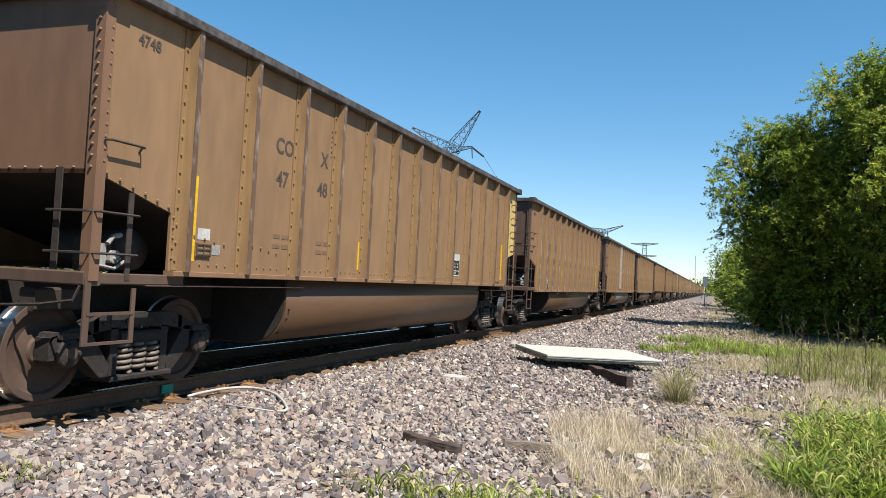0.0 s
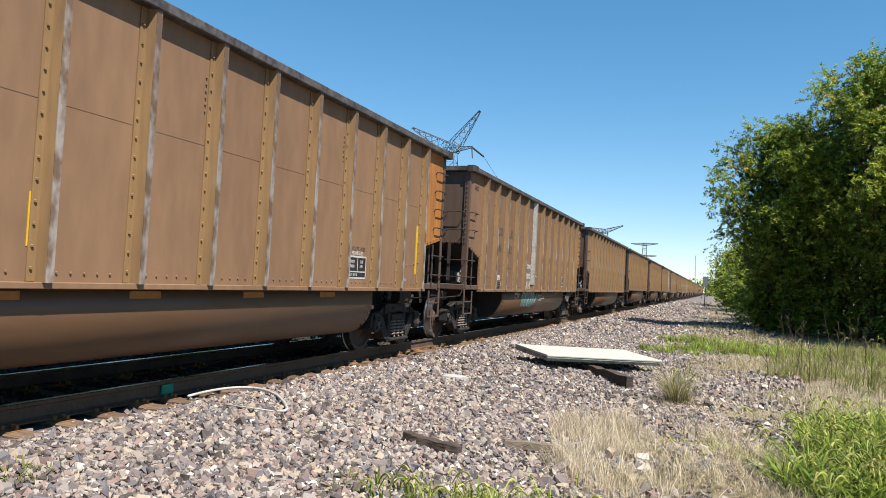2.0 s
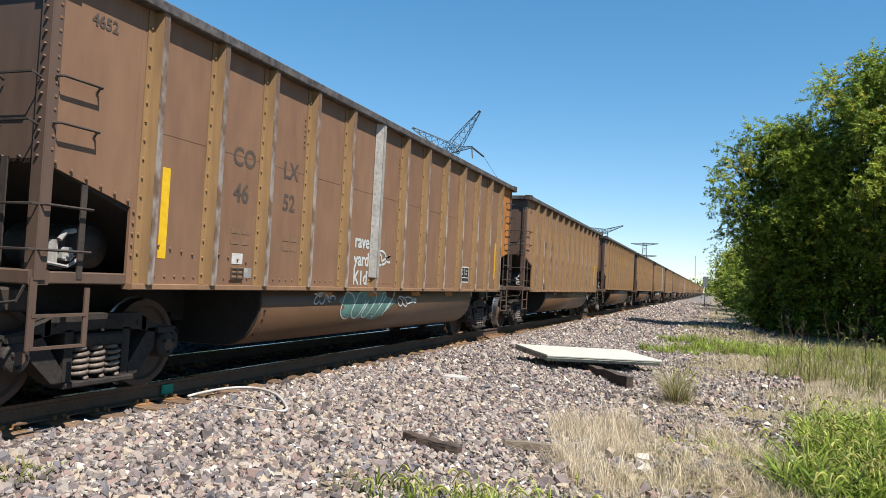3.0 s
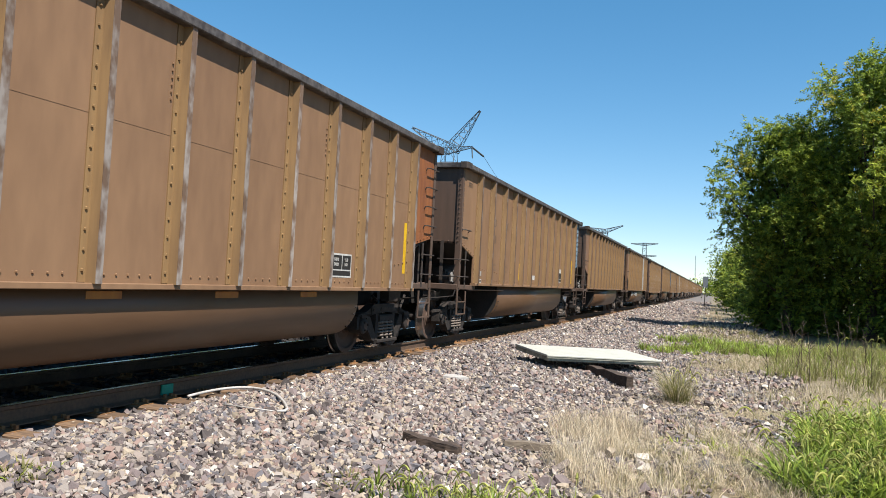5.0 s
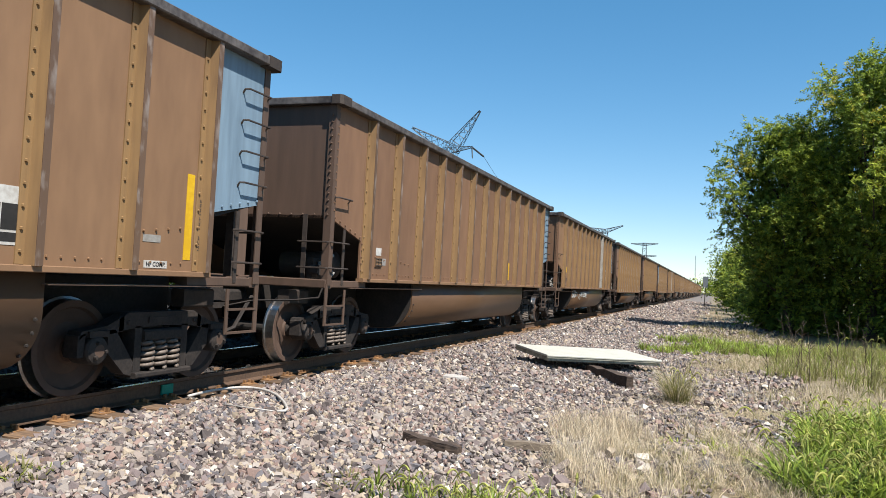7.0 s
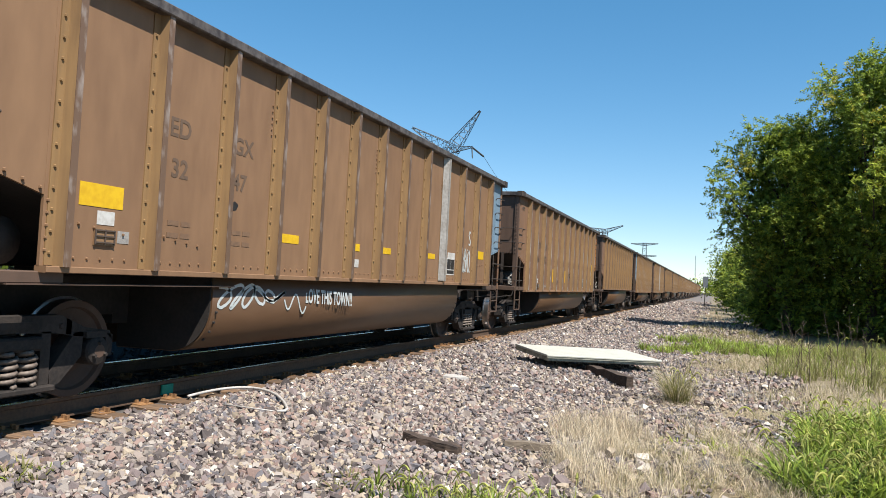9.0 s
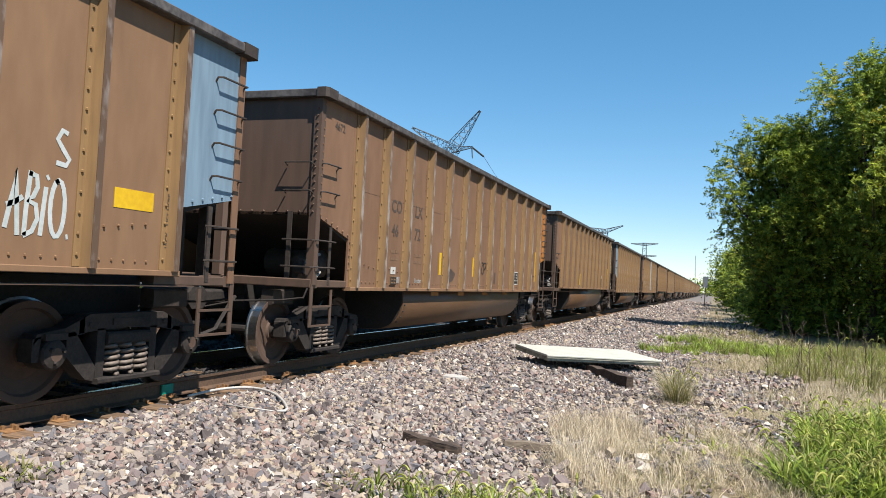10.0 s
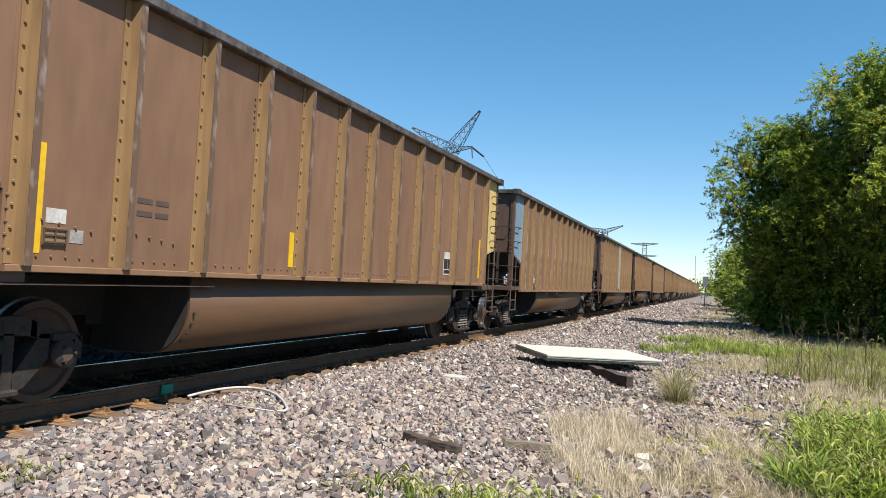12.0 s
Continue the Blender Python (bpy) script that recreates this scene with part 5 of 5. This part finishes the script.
blades("green_sprouts", [(6.35, 9.0, 0.35), (6.7, 8.7, 0.3)], 420, 0.17, 1.5, M["leaf"], "small dark green sprouts among dry grass", "grass", 29, 0.005, 0.8)
stones("ballast", 2600, 5.2, 7.6, 5.6, 11.5, 0.034, 12, lambda x, y, r: noise.noise((x * 1.3, y * 1.1, 2)) > -0.05, "loose grey stones among the dry grass")


def litter_straw():
    """Dead stems that lie flat on the soil and over the stones."""
    rng = np.random.default_rng(61)
    s = Shape()
    for _ in range(7000):
        x, y = rng.normal(6.3, 0.75), rng.uniform(5.4, 13.0)
        if noise.noise((x * 0.9, y * 0.7, 4)) < -0.22:
            continue
        a, half, w = rng.uniform(0, 6.283), rng.uniform(0.05, 0.16), rng.uniform(0.0012, 0.0026)
        z = level(x, y) + rng.uniform(0.01, 0.05)
        dx, dy, dz = math.cos(a) * half, math.sin(a) * half, rng.normal(0, 0.02)
        wx, wy = -math.sin(a) * w, math.cos(a) * w
        s.add([(x - dx - wx, y - dy - wy, z - dz), (x - dx + wx, y - dy + wy, z - dz), (x + wx, y + wy, z + 0.012), (x - wx, y - wy, z + 0.012), (x + dx + wx, y + dy + wy, z + dz), (x + dx - wx, y + dy - wy, z + dz)],
              [(0, 1, 2, 3), (3, 2, 4, 5)])
    tagged(new("straw_litter", s.mesh("straw_litter", [M["straw"]])), "flattened dead straw lying on soil and stones", "dry grass", kind="stuff")


litter_straw()


def stalks():
    rng = np.random.default_rng(60)
    s = Shape()
    for x, y, h in [(5.55, 17.0, 1.3)] + [(rng.uniform(7.4, 14.0), rng.uniform(14, 24), rng.uniform(0.6, 1.25)) for _ in range(60)]:
        z = level(x, y)
        a = rng.normal(0, 0.06, 2)
        s.tube([(x, y, z), (x + a[0], y + a[1], z + h * 0.6), (x + 2 * a[0], y + 2 * a[1], z + h)], 0.0045, 5, 0, 0.0025)
        for k in range(5):
            t = 0.62 + 0.08 * k
            b = rng.normal(0, 0.06, 2)
            s.tube([(x + 2 * a[0] * t, y + 2 * a[1] * t, z + h * t), (x + 2 * a[0] * t + b[0], y + 2 * a[1] * t + b[1], z + h * t + 0.09)], 0.007, 4, 0, 0.003)
    single("dead_stalks", s, M["timber"], "dark dead weed stalks with seed heads", "weeds", "stuff")


stalks()
stones("gravel_patch", 5000, 4.6, 9.2, 25.0, 46.0, 0.045, 10, lambda x, y, r: r < 0.95 - abs(x - 6.6) * 0.22, "grey gravel on the low bank beside the wood")
blades("dry_grass", [(6.6, 30.0, 1.4), (7.8, 28.5, 1.4), (7.2, 33.0, 1.3), (8.6, 31.0, 1.2), (6.0, 35.0, 1.0)], 4200, 0.3, 1.4, M["weed"], "low half-dry grass on the bank", "dry grass", 35, 0.006, 0.7, 0.0, 6, M["straw"])
stones("gravel_patch", 3500, 6.0, 8.2, 12.0, 17.5, 0.034, 9, lambda x, y, r: r < 0.8 - abs(x - 7.0 - 0.1 * (y - 14)) * 0.6, "small grey gravel patch in the dry grass")


# ---- loose things by the track ----
def panel():
    a, b, c = Vector(SLAB[0]), Vector(SLAB[1]), Vector(SLAB[2])
    u, w = c - b, a - b
    n = u.cross(w).normalized()
    u2, w2 = u.normalized(), (w - u * (w.dot(u) / u.dot(u))).normalized()
    lu, lw = u.length, w.length
    ob = thing("white_panel")
    m = Matrix((( u2.x, w2.x, n.x, b.x), (u2.y, w2.y, n.y, b.y), (u2.z, w2.z, n.z, b.z), (0, 0, 0, 1)))
    ob.matrix_basis = m
    part("sheet", Shape().box(0, lu, 0, lw, -0.035, 0, 0, 0.008), M["slab"], ob)
    part("core", Shape().box(0.02, lu - 0.015, 0.015, lw - 0.02, -0.115, -0.035, 0, 0.01), M["edge"], ob)
    s = Shape()
    s.box(-0.004, lu * 0.99, -0.01, 0.03, -0.06, -0.05, 0)
    part("trim", s, M["edge"], ob)
    tagged(ob, "weathered white flat panel lying tilted on a dark timber", "panel")


SLAB = ((2.78, 15.2, 0.05), (3.61, 14.2, -0.03), (5.58, 16.0, -0.12))
panel()


def plank(name, p, q, w, h, mat, label, seed):
    """A split, uneven length of wood from p to q, lying on the stones."""
    rng = random.Random(seed)
    p, q = Vector(p), Vector(q)
    d = (q - p)
    side = d.cross(Vector((0, 0, 1))).normalized()
    s = Shape()
    k = 7
    pts = []
    for i in range(k):
        t = i / (k - 1)
        c = p + d * t
        ww = w * (1 - 0.25 * (i in (0, k - 1))) * rng.uniform(0.85, 1.1)
        hh = h * rng.uniform(0.75, 1.05)
        o = rng.uniform(-0.1, 0.1) * w
        pts += [c + side * (o - ww / 2), c + side * (o + ww / 2), c + side * (o + ww * 0.42) + Vector((0, 0, hh)), c + side * (o - ww * 0.42) + Vector((0, 0, hh))]
    f = [(4 * i + j, 4 * i + (j + 1) % 4, 4 * i + 4 + (j + 1) % 4, 4 * i + 4 + j) for i in range(k - 1) for j in range(4)] + [(0, 1, 2, 3), (4 * k - 1, 4 * k - 2, 4 * k - 3, 4 * k - 4)]
    s.add(pts, f)
    single(name, s, mat, label, "wood")


plank("timber", (5.22, 13.3, -0.37), (4.3, 15.0, -0.36), 0.2, 0.17, M["timber"], "dark rotten timber propping up the white panel", 1)
plank("plank", (3.69, 7.03, level(3.7, 7) + 0.03), (4.3, 6.9, level(4.3, 6.9) + 0.02), 0.14, 0.085, M["timber"], "dark split piece of timber lying on the ballast", 2)
plank("plank", (4.6, 7.45, level(4.6, 7.5) + 0.03), (5.12, 7.6, level(5.1, 7.6) + 0.03), 0.11, 0.075, M["greywood"], "grey weathered piece of wood on the stones", 3)
plank("plank", (5.0, 7.45, level(5.0, 7.45)), (5.45, 7.35, level(5.4, 7.35)), 0.06, 0.03, M["timber"], "thin dark strip of wood in the dry grass", 4)
s = Shape()
bend = [Vector(q) for q in ((1.08, 7.03, -0.15), (0.95, 8.2, -0.13), (1.5, 8.25, -0.14), (2.32, 7.07, -0.165))]
hose = [bend[0] * (1 - t) ** 3 + bend[1] * 3 * t * (1 - t) ** 2 + bend[2] * 3 * t * t * (1 - t) + bend[3] * t ** 3 for t in [i / 20 for i in range(21)]]
hose += [Vector((2.34, 6.98, -0.17)), Vector((2.28, 6.93, -0.17))]
s.tube(hose, 0.016, 8)
single("hose", s, M["strap"], "dirty white plastic hose curved over the ballast", "hose", smooth=True)
s = Shape().tube([(2.25, 6.93, -0.175), (2.04, 6.9, -0.165), (1.66, 6.86, -0.155)], 0.008, 6)
single("hose", s, M["strap"], "short white plastic hose end in the ballast", "hose", smooth=True)
s = Shape().box(0.78, 0.803, 6.94, 7.12, -0.155, -0.045)
s.box(0.80, 0.81, 6.95, 7.10, -0.182, -0.15)
single("paint_mark", s, M["teal"], "teal green paint mark on the rail web", "paint mark")
s = Shape().prism([(-0.2, -0.1), (0.05, -0.13), (0.22, -0.04), (0.12, 0.11), (-0.12, 0.1)], 2, 0, 0.05)
flat = single("flat_stone", s, M["strap"], "flat pale stone on the ballast", "stone")
flat.matrix_basis = pose(2.75, 11.3, level(2.75, 11.3) + 0.01, 4, 3, 30)
s = Shape().prism([(-0.05, -0.03), (0.05, -0.04), (0.06, 0.03), (-0.03, 0.04)], 2, 0, 0.03)
litter = single("paper_scrap", s, M["white"], "crumpled white scrap of litter in the grass", "litter")
litter.matrix_basis = pose(7.25, 9.4, level(7.25, 9.4) + 0.12, 15, 20, 30)


# ---- distance ----
def lattice(s, a, b, w0, w1, r=0.07, n=6):
    """A tapering square lattice boom from a to b."""
    a, b = Vector(a), Vector(b)
    d = (b - a).normalized()
    u = d.cross(Vector((0, 1, 0.2))).normalized()
    v = d.cross(u)
    rows = []
    for i in range(n + 1):
        t = i / n
        c, w = a.lerp(b, t), w0 + (w1 - w0) * t
        rows.append([c + (u * p + v * q) * w / 2 for p, q in ((-1, -1), (1, -1), (1, 1), (-1, 1))])
    for j in range(4):
        s.tube([row[j] for row in rows], r, 4)
        for i in range(n):
            s.tube([rows[i][j], rows[i + 1][(j + 1) % 4]], r * 0.6, 4)
            s.tube([rows[i][j], rows[i][(j + 1) % 4]], r * 0.6, 4)


def pylon(name, base, arms, waist, label, r=0.07):
    ob = thing(name)
    s = Shape()
    lattice(s, base, waist, 6.0, 1.8, r, 9)
    part("tower_body", s, M["steel"], ob)
    for a, b, w in arms:
        s = Shape()
        lattice(s, a, b, w, 0.25, r, 6)
        part("cross_arm", s, M["steel"], ob)
    return tagged(ob, label, "pylon")


D1 = 120.0
one = pylon("pylon", (-36.5, D1, -0.4), [((-36.0, D1, 23.2), (-31.36, D1, 29.7), 2.2), ((-36.4, D1, 23.2), (-43.5, D1, 27.1), 2.0), ((-37.0, D1, 23.0), (-32.4, D1, 23.6), 1.2)], (-36.4, D1, 23.6), "lattice steel power pylon with raised arms", 0.06)
s = Shape().tube([(-32.5, D1, 23.5), (-32.3, D1, 21.7)], 0.12, 6)
part("insulator", s, M["steel"], one)
s = Shape().tube([(-32.4, D1, 23.5), (-31.3, D1 + 3, 22.5)], 0.16, 6)
part("insulator", s, M["steel"], one)
s = Shape()
wire = [Vector((-31.3, D1 + 3, 22.5)).lerp(Vector((-40.0, 300, 23.0)), i / 20) - Vector((0, 0, 9.0 * 4 * (i / 20) * (1 - i / 20))) for i in range(21)]
s.tube(wire, 0.035, 4)
part("power_line", s, M["steel"], one)
pylon("pylon", (-34.5, 300, -0.4), [((-34.5, 300, 23.2), (-42.5, 300, 24.6), 1.6), ((-34.5, 300, 23.2), (-27.6, 300, 25.6), 1.6)], (-34.5, 300, 23.6), "distant lattice steel power pylon", 0.1)
pylon("pylon", (-36.4, 500, -0.4), [((-36.4, 500, 30.2), (-45.0, 500, 30.4), 1.6), ((-36.4, 500, 30.2), (-28.0, 500, 30.8), 1.6), ((-36.4, 500, 22.5), (-43.5, 500, 22.8), 1.4), ((-36.4, 500, 22.5), (-28.8, 500, 23.0), 1.4)], (-36.4, 500, 31.0), "distant lattice steel power pylon", 0.12)
mast = Shape()
lattice(mast, (-7.0, 600, -0.4), (-7.5, 600, 28.6), 0.8, 0.5, 0.09, 14)
single("radio_mast", mast, M["steel"], "thin distant lattice radio mast", "mast")
post = thing("line_sign", 5.46, 100.0, level(5.46, 100.0))
part("sign_post", Shape().box(-0.05, 0.05, -0.05, 0.05, -0.3, 3.6, 0, 0.015), M["bark"], post)
part("sign_plate", Shape().box(-0.3, 0.3, -0.075, -0.055, 2.35, 3.7, 0), M["sign"], post, "grey metal sign plate")
tagged(post, "wooden post with a grey metal trackside sign", "sign")



# ---- what moves ----
def motions():
    times = [0.5 * i for i in range(25)]
    for n, car in enumerate(CARS):
        y = FIRST_GAP - PITCH / 2 + (n - 1) * PITCH + SLACK.get(n - 1, 0)
        walk(car, [(t, pose(0, y - SPEED * t, 0)) for t in times])
    for car in CARS[:12]:
        for ob in car.children_recursive:
            if ob.name.startswith("wheelset"):
                p = ob.location.copy()
                walk(ob, [(i / FPS, pose(p.x, p.y, p.z, math.degrees(SPEED / 0.457) * i / FPS)) for i in range(12 * FPS + 1)])


motions()
